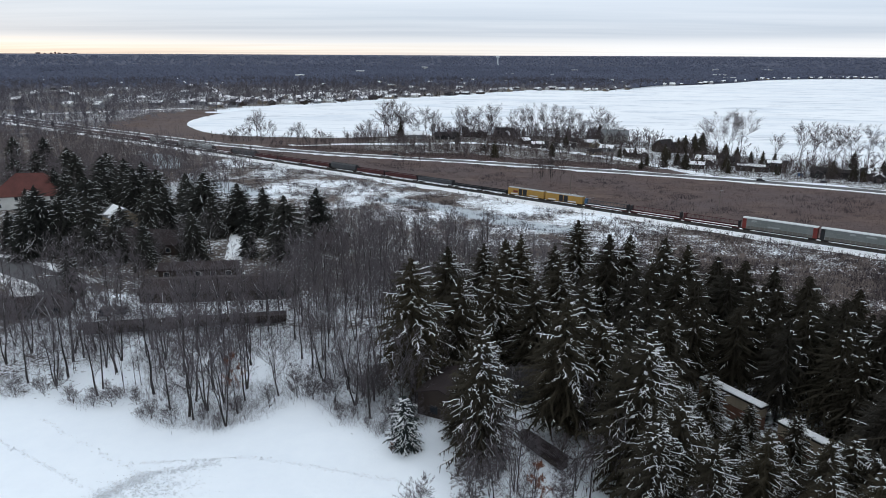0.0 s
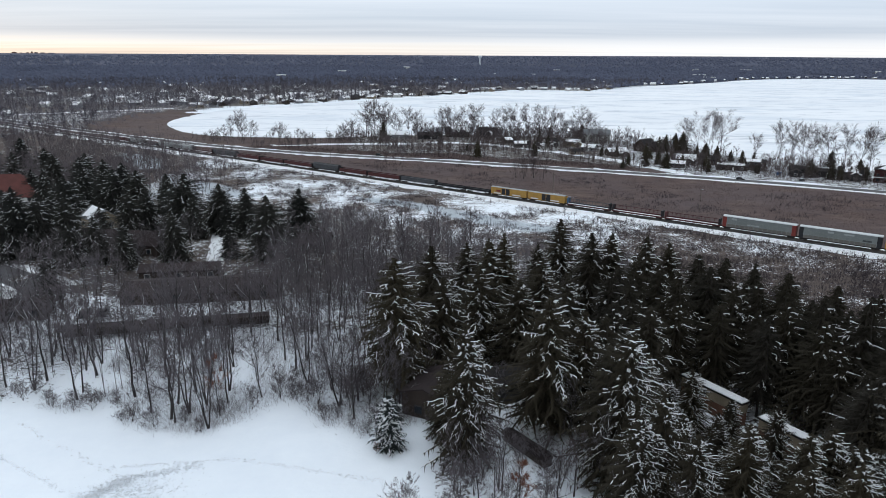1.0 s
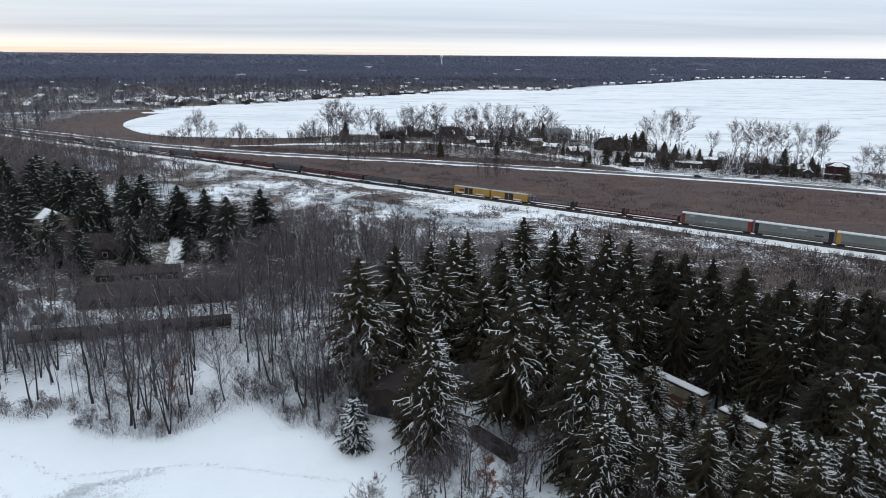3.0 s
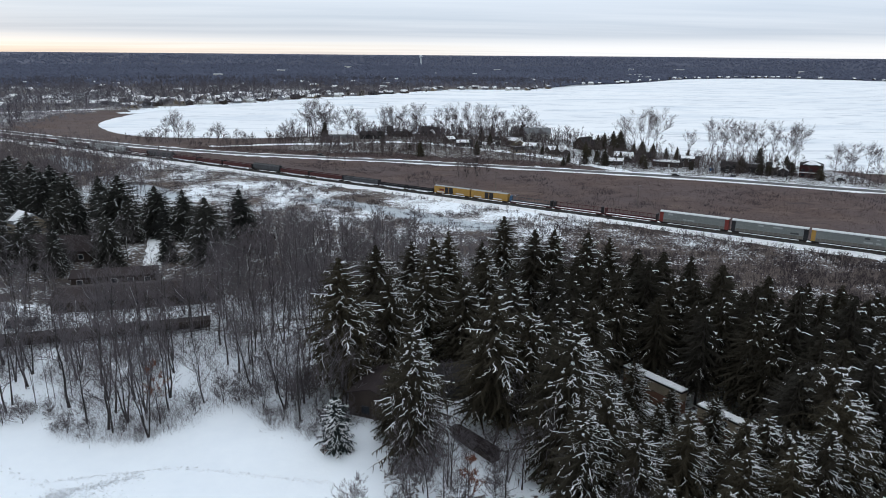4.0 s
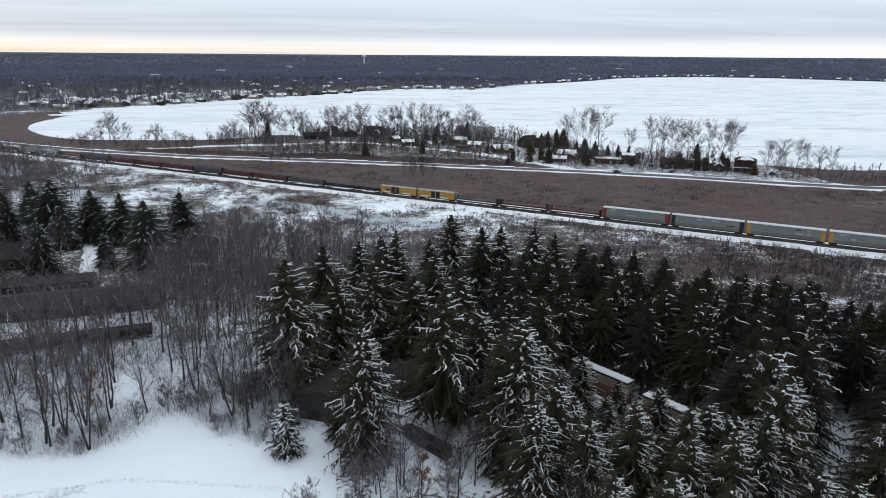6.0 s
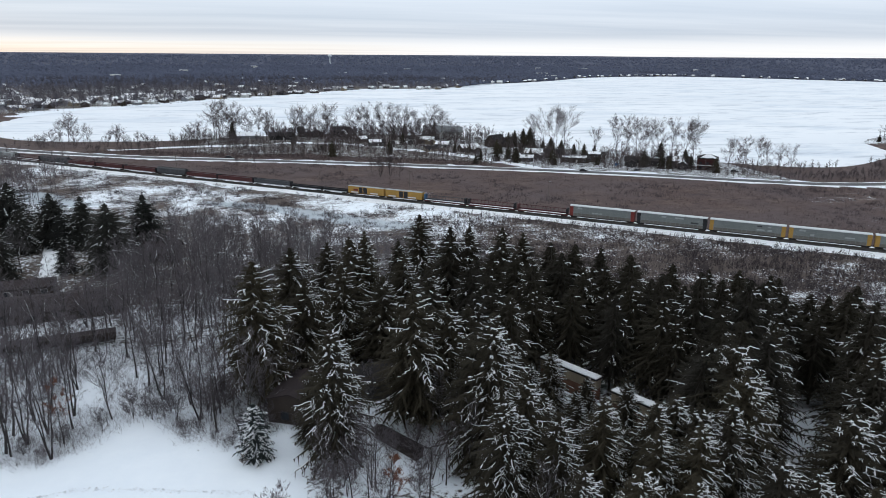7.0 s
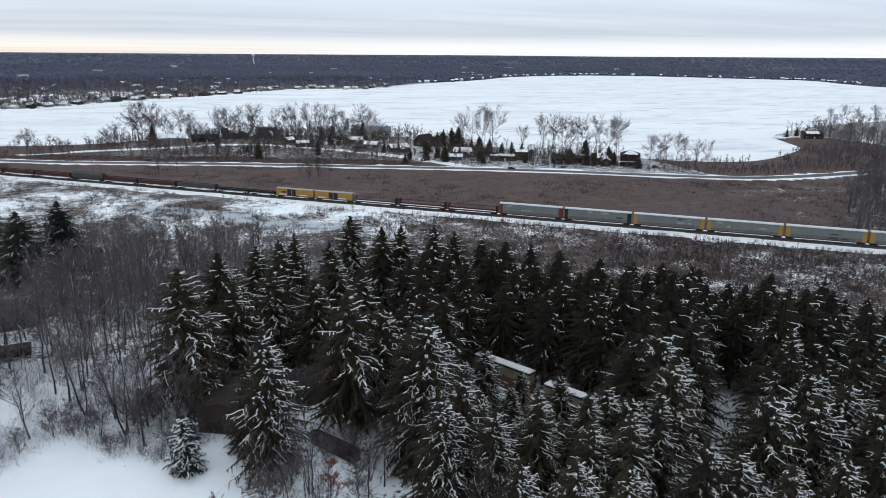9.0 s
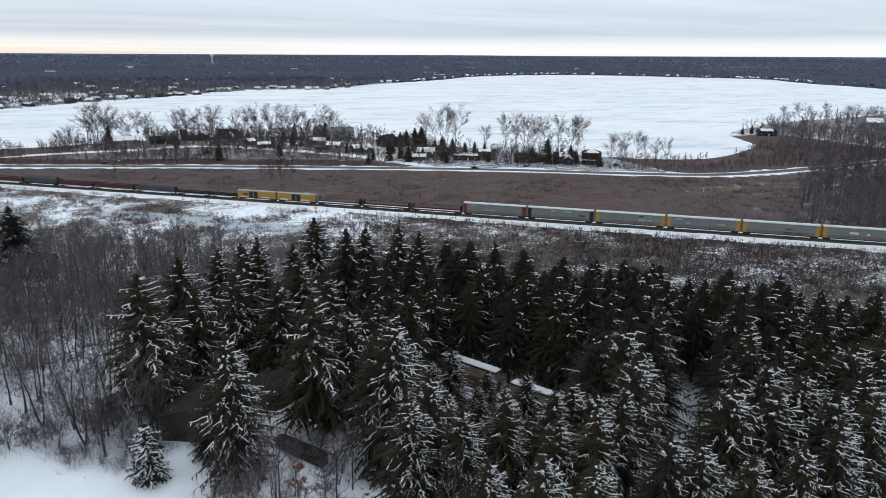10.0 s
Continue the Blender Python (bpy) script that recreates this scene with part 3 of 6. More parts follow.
def bare_tree(seed, tall=16.0, limbs=13, subs=5, twigs=6, spread=0.30, low=0.28, leaves=None, bark=None, snowy=0.0, stout=0.011, stems=1, thick=0.028, name="bare_tree", long=1.0, steep=0, rounded=False):
    """A leafless tree: tapered trunk, limbs, branches and fine twigs."""
    rng = random.Random(seed)
    ob = new(name)
    trunk, crown, leaf, snow = Shape(), Shape(), Shape(), Shape()
    for stem in range(stems):
        bend = [Vector((0, 0, -0.3))]
        drift = Vector((rng.uniform(-0.05, 0.05), rng.uniform(-0.05, 0.05), 0))
        if stems > 1:
            drift += Vector((math.cos(stem * 2.3), math.sin(stem * 2.3), 0)) * 0.13
        h = tall * (1 if stem == 0 else rng.uniform(0.75, 0.97))
        for k in range(1, 7):
            bend.append(Vector((0, 0, h * 0.97 * k / 6)) + drift * (h * k / 6) + Vector((rng.uniform(-1, 1), rng.uniform(-1, 1), 0)) * 0.013 * h)
        rad = [h * stout * (1 - 0.86 * k / 6) for k in range(7)]
        rad[0] *= 1.25
        trunk.tube(bend, rad, 5)
        for i in range(limbs):
            f = low + (0.97 - low) * (i + rng.random()) / limbs
            q = f * 6
            k = min(int(q), 5)
            p = bend[k].lerp(bend[k + 1], q - k)
            a, el = rng.uniform(0, 6.283), math.radians(rng.uniform(28, 62) + steep)
            L = h * spread * ((1 - f) ** 0.6 * 0.9 + 0.22) * rng.uniform(0.7, 1.25)
            if rounded:
                L = h * spread * (0.40 + 0.60 * math.sin(math.pi * (f - low) / (1 - low)) ** 0.7) * rng.uniform(0.7, 1.2)
            d = Vector((math.cos(a) * math.cos(el), math.sin(a) * math.cos(el), math.sin(el)))
            pts = [p]
            for _ in range(3):
                sway = 0.16 if rounded else 0.3
                d = (d + Vector((rng.uniform(-sway, sway), rng.uniform(-sway, sway), rng.uniform(-0.05, 0.28)))).normalized()
                pts.append(pts[-1] + d * L / 3)
            r0 = h * stout * 0.42 * (1 - 0.6 * f)
            crown.tube(pts, [r0, r0 * 0.7, r0 * 0.45, r0 * 0.15], 3)
            if rng.random() < snowy:
                up_ = Vector((0, 0, r0 * 1.1))
                w = d.cross(Vector((0, 0, 1))).normalized() * max(0.6 * r0, 0.03)
                for u0, u1 in zip(pts, pts[1:]):
                    snow.quad(u0 - w + up_, u0 + w + up_, u1 + w * 0.7 + up_, u1 - w * 0.7 + up_)
            for j in range(subs):
                t = 0.25 + 0.75 * (j + rng.random()) / subs
                q2 = min(t * 3, 2.999)
                c = pts[int(q2)].lerp(pts[int(q2) + 1], q2 - int(q2))
                e = (d + Vector((rng.uniform(-1, 1), rng.uniform(-1, 1), rng.uniform(-0.15, 0.7)))).normalized()
                l2 = L * rng.uniform(0.25, 0.5) * (1.15 - 0.5 * t)
                tip = c + e * l2
                if thick > 0.04:
                    w = e.cross(Vector((rng.uniform(-1, 1), rng.uniform(-1, 1), 0.3))).normalized() * r0 * 0.4
                    crown.tri(c - w, c + w, tip)
                else:
                    crown.tube([c, tip], [r0 * 0.32, r0 * 0.10], 3)
                for _ in range(twigs):
                    g = c.lerp(tip, rng.uniform(0.3, 1.0))
                    e2 = (e + Vector((rng.uniform(-1, 1), rng.uniform(-1, 1), rng.uniform(-0.3, 0.8)))).normalized()
                    l3 = (l2 * rng.uniform(0.3, 0.75) + 0.15) * long
                    w = e2.cross(Vector((rng.uniform(-1, 1), rng.uniform(-1, 1), 0.3))).normalized() * thick
                    crown.tri(g - w, g + w, g + e2 * l3)
                    if leaves:
                        for _ in range(5):
                            c3 = g + e2 * l3 * rng.random()
                            va, vb = Vector((rng.uniform(-1, 1), rng.uniform(-1, 1), rng.uniform(-1, 1))) * 0.27, Vector((rng.uniform(-1, 1), rng.uniform(-1, 1), rng.uniform(-1, 1))) * 0.27
                            leaf.tri(c3, c3 + va, c3 + vb)
    part("trunk", trunk, BARK, ob)
    part("crown", crown, bark or TWIG, ob, "grey-brown leafless branches and twigs")
    if leaf.f:
        part("leaves", leaf, leaves, ob, "withered rust-brown leaves")
    if snow.f:
        tagged(part("snow", snow, SNOW, ob, "snow on the limbs"), kind="stuff")
    return ob


GROVE = Grove()
RNG = random.Random(11)
# spruces round the gardens on the far side of the wood: place and height
GARDEN_SPRUCES = [(-266, 431, 18), (-252, 440, 17), (-196, 363, 20), (-148, 300, 16), (-182, 310, 18), (-205, 330, 17), (-170, 320, 17), (-160, 330, 18), (-138, 300, 16), (-126, 290, 16),
                  (-119, 200, 20), (-114, 202, 18), (-107, 205, 16), (-94, 194, 13), (-87, 196, 11), (-73, 197, 13), (-81, 233, 19), (-70, 235, 16), (-58, 200, 10), (-60, 229, 16), (-104, 278, 14),
                  (-109, 263, 16), (-118, 263, 16), (-134, 273, 15), (-153, 272, 14), (-131, 204, 12), (-98, 227, 14), (-92, 163, 11), (-121, 195, 14), (-93, 230, 13), (-76, 224, 13),
                  (-46, 199, 18), (-41, 219, 18), (-124, 268, 15), (-128, 246, 15), (-136, 224, 15), (-144, 262, 14), (-100, 268, 14), (-128, 212, 16), (-88, 240, 14), (-66, 228, 11), (-121, 222, 14), (-103, 217, 11), (-100, 192, 11), (-84, 188, 10), (-77, 206, 12)]
BANK_SPRUCES = [(-5, 115, 25), (1, 133, 22), (9, 142, 20), (13, 133, 23), (16, 134, 24), (32, 159, 23), (35, 141, 23), (40, 143, 23), (45, 136, 24), (18.5, 100, 23), (51, 140, 22), (55, 133, 21),
                (3, 122, 19), (10, 126, 20), (17, 120, 19), (22, 128, 21), (26, 119, 20), (14, 147, 20), (24, 142, 20), (57, 127, 22), (61, 123, 22), (62, 112, 23), (63, 103, 22), (66, 97, 24), (72, 92, 24), (77, 95, 22), (81, 77.5, 24), (88, 79, 23), (93, 72, 22)]
NEAR_SPRUCES = [(6, 92, 22), (27, 86, 24), (57, 73, 23), (75, 64, 18), (79, 73, 20), (91, 61, 22), (70, 61, 20), (86, 61, 20), (47, 71, 17), (49, 68, 17), (38, 72, 17), (29, 76, 19),
                (50, 64, 19), (44, 70, 17), (35, 57, 17), (40, 54, 17), (63, 49, 17), (70, 49, 18), (54, 54, 16), (25, 101, 20), (51, 56, 17), (57, 50, 16), (30, 60, 16)]


def plant_spruce(kind, x, y, h, group):
    """kind: near (very snowy), bank (lightly snowed) or garden."""
    v = RNG.randrange(5 if kind in ("near", "bank") else 4)
    key = (kind, v)
    make = {"near": lambda: spruce(20 + v, 38, 22, 7.4, 0.57, 11, bare=0.08, taper=1.8, dense=9, core=0.52, heavy=1.05),
            "bank": lambda: spruce(40 + v, 36, 22, 6.8, 0.32, 10, bare=0.16, taper=1.9, dense=9, core=0.50, heavy=1.15),
            "garden": lambda: spruce(60 + v, 32, 22, 11.5, 0.24, 12, NEEDLES_DARK, bare=0.02, taper=1.6, dense=10, core=0.60, heavy=1.0),
            "pine": lambda: spruce(70 + v, 15, 22, 10.5, 0.12, 5, bare=0.0, taper=1.7, dense=7, core=0.72, heavy=2.5),
            "filler": lambda: spruce(50 + v, 30, 22, 6.5, 0.13, 8, NEEDLES_SHADED, bare=0.22, taper=2.0, dense=8, core=0.54, heavy=1.1)}[kind]
    label = {"near": "tall dark green spruce with heavy snow streaks", "bank": "tall dark green spruce lightly streaked with snow", "garden": "broad dark spruce dusted with snow in a garden", "pine": "dark evergreen among the lake houses", "filler": "green spruce inside the plantation, needles darkened as by shade"}[kind]
    return GROVE.plant(key, make, x, y, h, 22.0, RNG, 1.5, label=label, category="spruce", group=group, spin=38)


for x, y, h in GARDEN_SPRUCES:
    plant_spruce("garden", x, y, 1.08 * h, "garden spruces")
for x, y, h in BANK_SPRUCES:
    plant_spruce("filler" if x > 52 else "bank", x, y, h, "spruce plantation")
for x, y, h in NEAR_SPRUCES:
    plant_spruce("near", x, y, h, "spruce plantation")
PLANTED = [(x, y) for x, y, h in BANK_SPRUCES + NEAR_SPRUCES]


def too_close(x, y, others, gap):
    return any((x - a) ** 2 + (y - b) ** 2 < gap * gap for a, b in others)


# the rest of the plantation, in loose rows between the tall ones
while len(PLANTED) < 168:
    a, d = RNG.uniform(15, 58), RNG.uniform(84, 138)
    x, y = d * math.sin(math.radians(a)), d * math.cos(math.radians(a))
    house_gap = 38 < x < 60 and 84 < y < 112 and abs((x - 50.5) * 0.875 + (y - 99) * 0.485) < 4.0
    if across(x, y) > 152 or across(x, y) < 84 or too_close(x, y, PLANTED, 3.3) or house_gap or (40.8 < a < 46.4 and 84 < d < 124) or (16 < a < 35 and d < 113):
        continue
    PLANTED.append((x, y))
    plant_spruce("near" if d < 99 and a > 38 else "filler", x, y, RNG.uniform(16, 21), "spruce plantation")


# lower spruces in front of the brick halls
low_row = []
for x, y, h in ((3, 98, 13.5), (42, 99, 11), (46, 94, 8.5), (37, 96, 11), (43, 91, 8), (40.5, 85, 9.5), (49, 86, 11.5), (34, 98, 14), (52, 81, 8.5)):
    PLANTED.append((x, y))
    plant_spruce("near", x, y, h, "spruce plantation")
while len(low_row) < 13:
    a, d = RNG.uniform(13, 38), RNG.uniform(76, 99)
    x, y = d * math.sin(math.radians(a)), d * math.cos(math.radians(a))
    if too_close(x, y, PLANTED, 3.4) or abs((x - 51) * 0.875 + (y - 99) * 0.485) < 5.5 or (x < 24 and y < 96):
        continue
    PLANTED.append((x, y))
    low_row.append((x, y))
    plant_spruce("near", x, y, min(17.0, 58 - d * math.tan(math.radians(RNG.uniform(27.0, 29.5) if 20.5 < a < 34 else RNG.uniform(25.4, 28.5)))), "spruce plantation")


def plant_bare(kind, x, y, h, group, label="bare grey-brown tree with fine upright twigs"):
    v = RNG.randrange(5 if kind in ("wood", "far") else 3)
    make = {"wood": lambda: bare_tree(100 + v, 16, (19, 11, 17, 9, 15)[v], 6, 8, 0.34, 0.20, snowy=0.06, thick=0.025, stout=(0.011, 0.009, 0.012, 0.008, 0.010)[v], stems=(1, 2, 1, 3, 1)[v]),
            "far": lambda: bare_tree(120 + v, 16, (24, 13, 26, 12, 20)[v], 9, 10, 0.50, 0.20, stout=0.009, stems=(1, 2, 1, 2, 1)[v], thick=0.028, long=1.2, bark=LAKE_TWIG, steep=0, rounded=True),
            "limb": lambda: bare_tree(180 + v, 16, 15, 7, 9, 0.44, 0.16, snowy=0.45, stout=0.012, thick=0.026),
            "brush": lambda: bare_tree(140 + v, 16, 9, 6, 9, 0.55, 0.03, stout=0.007, stems=5, thick=0.05, name="shrub", steep=-8),
            "rust": lambda: bare_tree(160 + v, 16, 13, 5, 6, 0.30, 0.22, leaves=RUST_LEAF)}[kind]
    return GROVE.plant((kind, v), make, x, y, h, 16.0, RNG, 4.0, label=label, category="tree" if kind != "brush" else "shrub", group=group)


WOOD = [(-70, 115), (-63, 126), (-42, 104), (-41, 103), (-35, 101), (-29, 112), (-46, 106), (-51, 112), (-41, 114), (-39, 116), (-71, 127), (-72, 125), (-70, 137), (-37, 124), (-25, 123), (-14, 112), (-12, 104), (-17, 114)]
for x, y in WOOD:
    plant_bare("wood", x, y, RNG.uniform(14, 19), "bare wood by the field")


def scatter(count, gap, draw, keep, taken):
    """Random places that keep their distance."""
    tries = 0
    made = []
    while len(made) < count and tries < count * 60:
        tries += 1
        x, y = draw()
        if keep(x, y) and not too_close(x, y, taken, gap):
            taken.append((x, y))
            made.append((x, y))
    return made


def polar(a0, a1, d0, d1):
    a, d = math.radians(RNG.uniform(a0, a1)), RNG.uniform(d0, d1)
    return d * math.sin(a), d * math.cos(a)


wood = list(WOOD)
for x, y in scatter(100, 2.7, lambda: polar(-36, 1, 100, 185), lambda x, y: not in_field(x, y - 3) and not (-82 < x < -31 and 134 + 0.19 * (x + 80) < y < 146 + 0.19 * (x + 80)) and not (-78 < x < -35 and 158 < y < 186) and not (x > -34 and y < 160 and RNG.random() < 0.55), wood):
    plant_bare("wood", x, y, RNG.uniform(13, 19), "bare wood by the field")
for x, y in scatter(26, 3.2, lambda: polar(-20, -3, 138, 200), lambda x, y: x > -40 and not too_close(x, y, PLANTED, 5) and not (-45 < x < -24 and y > 195), wood):
    plant_bare("limb" if RNG.random() < 0.5 else "wood", x, y, RNG.uniform(11, 16), "bare wood above the marsh")
for x, y in scatter(50, 4.0, lambda: polar(-14, 16, 150, 262), lambda x, y: 110 < across(x, y) < 215 and not too_close(x, y, PLANTED, 5), wood):
    plant_bare("limb" if RNG.random() < 0.55 else "wood", x, y, RNG.uniform(11, 16), "bare wood above the marsh")
for x, y, h in ((10, 84, 11), (24, 84, 12), (22, 95, 12), (9, 97, 10), (17, 79, 10), (26, 78, 10), (12, 102, 11), (29, 68, 11), (33, 66, 10), (7, 80, 9), (4, 86, 10), (8, 87, 11), (5.5, 91, 10), (10.5, 84, 11), (9, 79, 10), (4.5, 79, 9), (12, 81, 9), (20, 82, 10), (13, 84, 8), (18.5, 84, 8)):
    plant_bare("wood", x, y, h, "bare trees round the brown houses", "bare brown tree beside a dark house")
for x, y in scatter(52, 3.0, lambda: (RNG.uniform(-128, -30), RNG.uniform(152, 206)), lambda x, y: not (-78 < x < -36 and 157 < y < 187) and not (-68 < x < -54 and y > 186) and near_line(np.array(x), np.array(y), [(-150, 196), (-128, 192), (-116, 184), (-103, 176), (-95, 166), (-93, 160)]) > 6, wood):
    plant_bare("wood", x, y, RNG.uniform(8, 13), "bare garden trees behind the wood", "bare brown garden tree beside a low house")
plant_bare("rust", -34.4, 105.2, 10.5, "", "young tree with withered rust-brown leaves")
plant_bare("rust", 12, 78, 8, "", "young tree with withered rust-brown leaves")
plant_bare("rust", -7.5, 93.2, 2.2, "", "low rust-brown bush at the foot of a spruce")

# ---- trees of the spit, the cove and the shore ----
SPIT_TREES = [(-57, 672, 20), (-50, 683, 21), (-41, 667, 20), (-28, 636, 16), (-17, 655, 17), (-8, 624, 16), (14, 650, 17), (23, 653, 18), (34, 669, 18), (47, 685, 18), (64, 652, 17), (76, 654, 18),
              (91, 685, 18), (99, 668, 18), (111, 678, 18), (112, 623, 17), (123, 632, 16), (146, 682, 18), (146, 624, 16), (215, 569, 16), (235, 600, 18), (246, 604, 18), (258, 607, 19), (222, 465, 14),
              (264, 516, 18), (287, 543, 18), (285, 520, 18), (267, 475, 17), (306, 519, 18), (298, 488, 18), (325, 512, 18), (314, 484, 17)]
COVE_TREES = [(279, 389, 14), (295, 397, 14), (314, 408, 14), (305, 388, 13), (300, 370, 13), (308, 369, 12), (282, 383, 10), (604, 547, 15), (645, 570, 16), (627, 540, 15), (687, 563, 15), (675, 532, 15),
              (702, 540, 15), (609, 517, 12), (709, 526, 14), (300, 247, 15), (327, 260, 16), (355, 272, 17), (380, 281, 17), (374, 270, 17), (338, 252, 15), (319, 246, 14), (324, 231, 16), (292, 233, 12)]
SHORE_TREES = [(-164, 575, 9), (-161, 604, 16), (-148, 596, 10), (-120, 576, 11), (-102, 562, 8), (-172, 568, 7), (-65, 561, 10), (-63, 590, 12), (62, 398, 11), (58, 404, 9), (-20, 455, 9), (-34, 520, 10), (8, 500, 9), (-90, 530, 8)]
SPIT_PINES = [(-37, 606, 14), (107, 604, 11), (147, 641, 10), (142, 638, 13), (186, 518, 14), (197, 533, 14), (186, 497, 10), (124, 490, 7), (134, 488, 8), (132, 451, 7), (173, 421, 8), (175, 431, 9),
              (264, 447, 11), (250, 394, 12), (246, 395, 8), (93, 574, 10), (141, 443, 9), (124, 435, 6), (492, 490, 7), (507, 494, 8), (511, 488, 8),
              (172, 512, 12), (178, 516, 13), (183, 508, 11), (189, 512, 13), (193, 522, 14), (190, 486, 9), (195, 480, 8), (200, 474, 9), (206, 466, 8), (211, 460, 9), (216, 454, 8), (203, 482, 9), (198, 490, 10), (166, 447, 8), (180, 441, 9), (152, 452, 9), (234, 394, 11), (238, 392, 8), (253, 392, 9)]


def onto_land(x, y):
    """Moves a place that would stand on the ice back to the nearest bank."""
    k = 0
    while bool(inside(np.array(x), np.array(y), LAKE)) and k < 40:
        x, y, k = x * 0.99, y * 0.99, k + 1
    return x, y


for x, y, h in SPIT_TREES:
    d0 = math.hypot(x, y)
    x, y = onto_land(x, y)
    plant_bare("far", x, y, h * (1.1 + 0.02 * (d0 - math.hypot(x, y)) / 10), "bare trees on the lake spit", "tall bare deciduous tree by the frozen lake")
for x, y, h in SPIT_TREES[:19]:
    plant_bare("far", *onto_land(x + RNG.uniform(3, 8), y - RNG.uniform(12, 30)), h * 0.85, "bare trees on the lake spit", "tall bare deciduous tree by the frozen lake")
for x, y, h in COVE_TREES:
    plant_bare("far", *onto_land(x, y), h * 1.1, "bare trees at the cove", "bare deciduous tree among brown reeds")
for x, y, h in SHORE_TREES + [(x + 5, y - 4, 0.9 * h) for x, y, h in SHORE_TREES] + [(x - 6, y - 2, 0.75 * h) for x, y, h in SHORE_TREES]:
    plant_bare("far", *onto_land(x, y), h * 1.2, "bare trees along the shore", "small bare tree standing in brown reeds")
for x, y, h in SPIT_PINES:
    plant_spruce("pine", *onto_land(x, y), h, "evergreens between the lake houses")
spit_greens = [(x, y) for x, y, h in SPIT_PINES]
for x, y in scatter(14, 4, lambda: polar(0, 35, 410, 600), lambda x, y: (12 if x > 140 else 26) < y - np.interp(x, [p[0] for p in ROAD], [p[1] for p in ROAD]) < 110 and not inside(np.array(x), np.array(y), LAKE) and x < 270, spit_greens):
    plant_spruce("pine", x, y, RNG.uniform(5, 12), "evergreens between the lake houses")
shrubs = []
for x, y in scatter(40, 1.9, lambda: (RNG.uniform(-76, 2), RNG.uniform(96, 122)), lambda x, y: 0.5 < y - np.interp(x, [p[0] for p in FIELD_EDGE], [p[1] for p in FIELD_EDGE]) < 7, shrubs):
    plant_bare("brush", x, y, RNG.uniform(2.0, 4.2), "brush along the field", "low brown leafless brush at the field edge")
for x, y in scatter(22, 2.0, lambda: (RNG.uniform(-26, -3), RNG.uniform(92, 122)), lambda x, y: 1 < y - np.interp(x, [p[0] for p in FIELD_EDGE], [p[1] for p in FIELD_EDGE]) < 20, shrubs):
    plant_bare("brush", x, y, RNG.uniform(3.5, 7.0), "brush along the field", "tall brown leafless brush under bare trees")
for x, y in scatter(12, 2.2, lambda: (RNG.uniform(3, 19), RNG.uniform(78, 92)), lambda x, y: True, shrubs):
    plant_bare("brush", x, y, RNG.uniform(3.5, 6.5), "brush round the brown houses", "bare brown brush beside a house")
plant_bare("brush", -3, 77.5, 6.5, "brush along the field", "low brown leafless brush at the field edge")
GROVE.plant("blue", lambda: spruce(90, 22, 9, 3.0, 0.75, 8, NEEDLES_BLUE, bare=0.06, taper=1.8, dense=8, core=0.6, heavy=1.3), -5.8, 95, 9, 9, RNG, label="small blue-green spruce with a snowy crown", category="spruce")


# ---- what nobody could count: brush, reeds, marsh shrubs and the far woods ----
def stems(rng, x, y, z, h, per, spread, width, slant=0.55):
    """Upright stems, so many at each place: loose slim triangles."""
    n = len(x) * per
    bx, by, bz, hh = (np.repeat(v, per) for v in (x, y, z, h))
    bx, by = bx + rng.normal(0, 1, n) * spread * 0.5, by + rng.normal(0, 1, n) * spread * 0.5
    hh = hh * rng.uniform(0.5, 1.1, n)
    a = rng.uniform(0, 2 * np.pi, n)
    lean = rng.uniform(0.05, slant, n) * hh
    w = width * rng.uniform(0.6, 1.4, n)
    b = rng.uniform(0, 2 * np.pi, n)
    base = np.stack([bx, by, bz - 0.05], -1)
    off = np.stack([np.cos(b) * w, np.sin(b) * w, 0 * w], -1)
    tip = base + np.stack([np.cos(a) * lean, np.sin(a) * lean, hh], -1)
    return np.stack([base - off, base + off, tip], 1)


def places(rng, n, a0, a1, d0, d1, keep):
    """Random places between two bearings and two distances."""
    a, d = np.radians(rng.uniform(a0, a1, n)), np.sqrt(rng.uniform(d0 * d0, d1 * d1, n))
    x, y = d * np.sin(a), d * np.cos(a)
    k = keep(x, y)
    return x[k], y[k]


def road_side(x, y):
    return y - np.interp(x, [p[0] for p in ROAD], [p[1] for p in ROAD])


NR = np.random.RandomState(23)


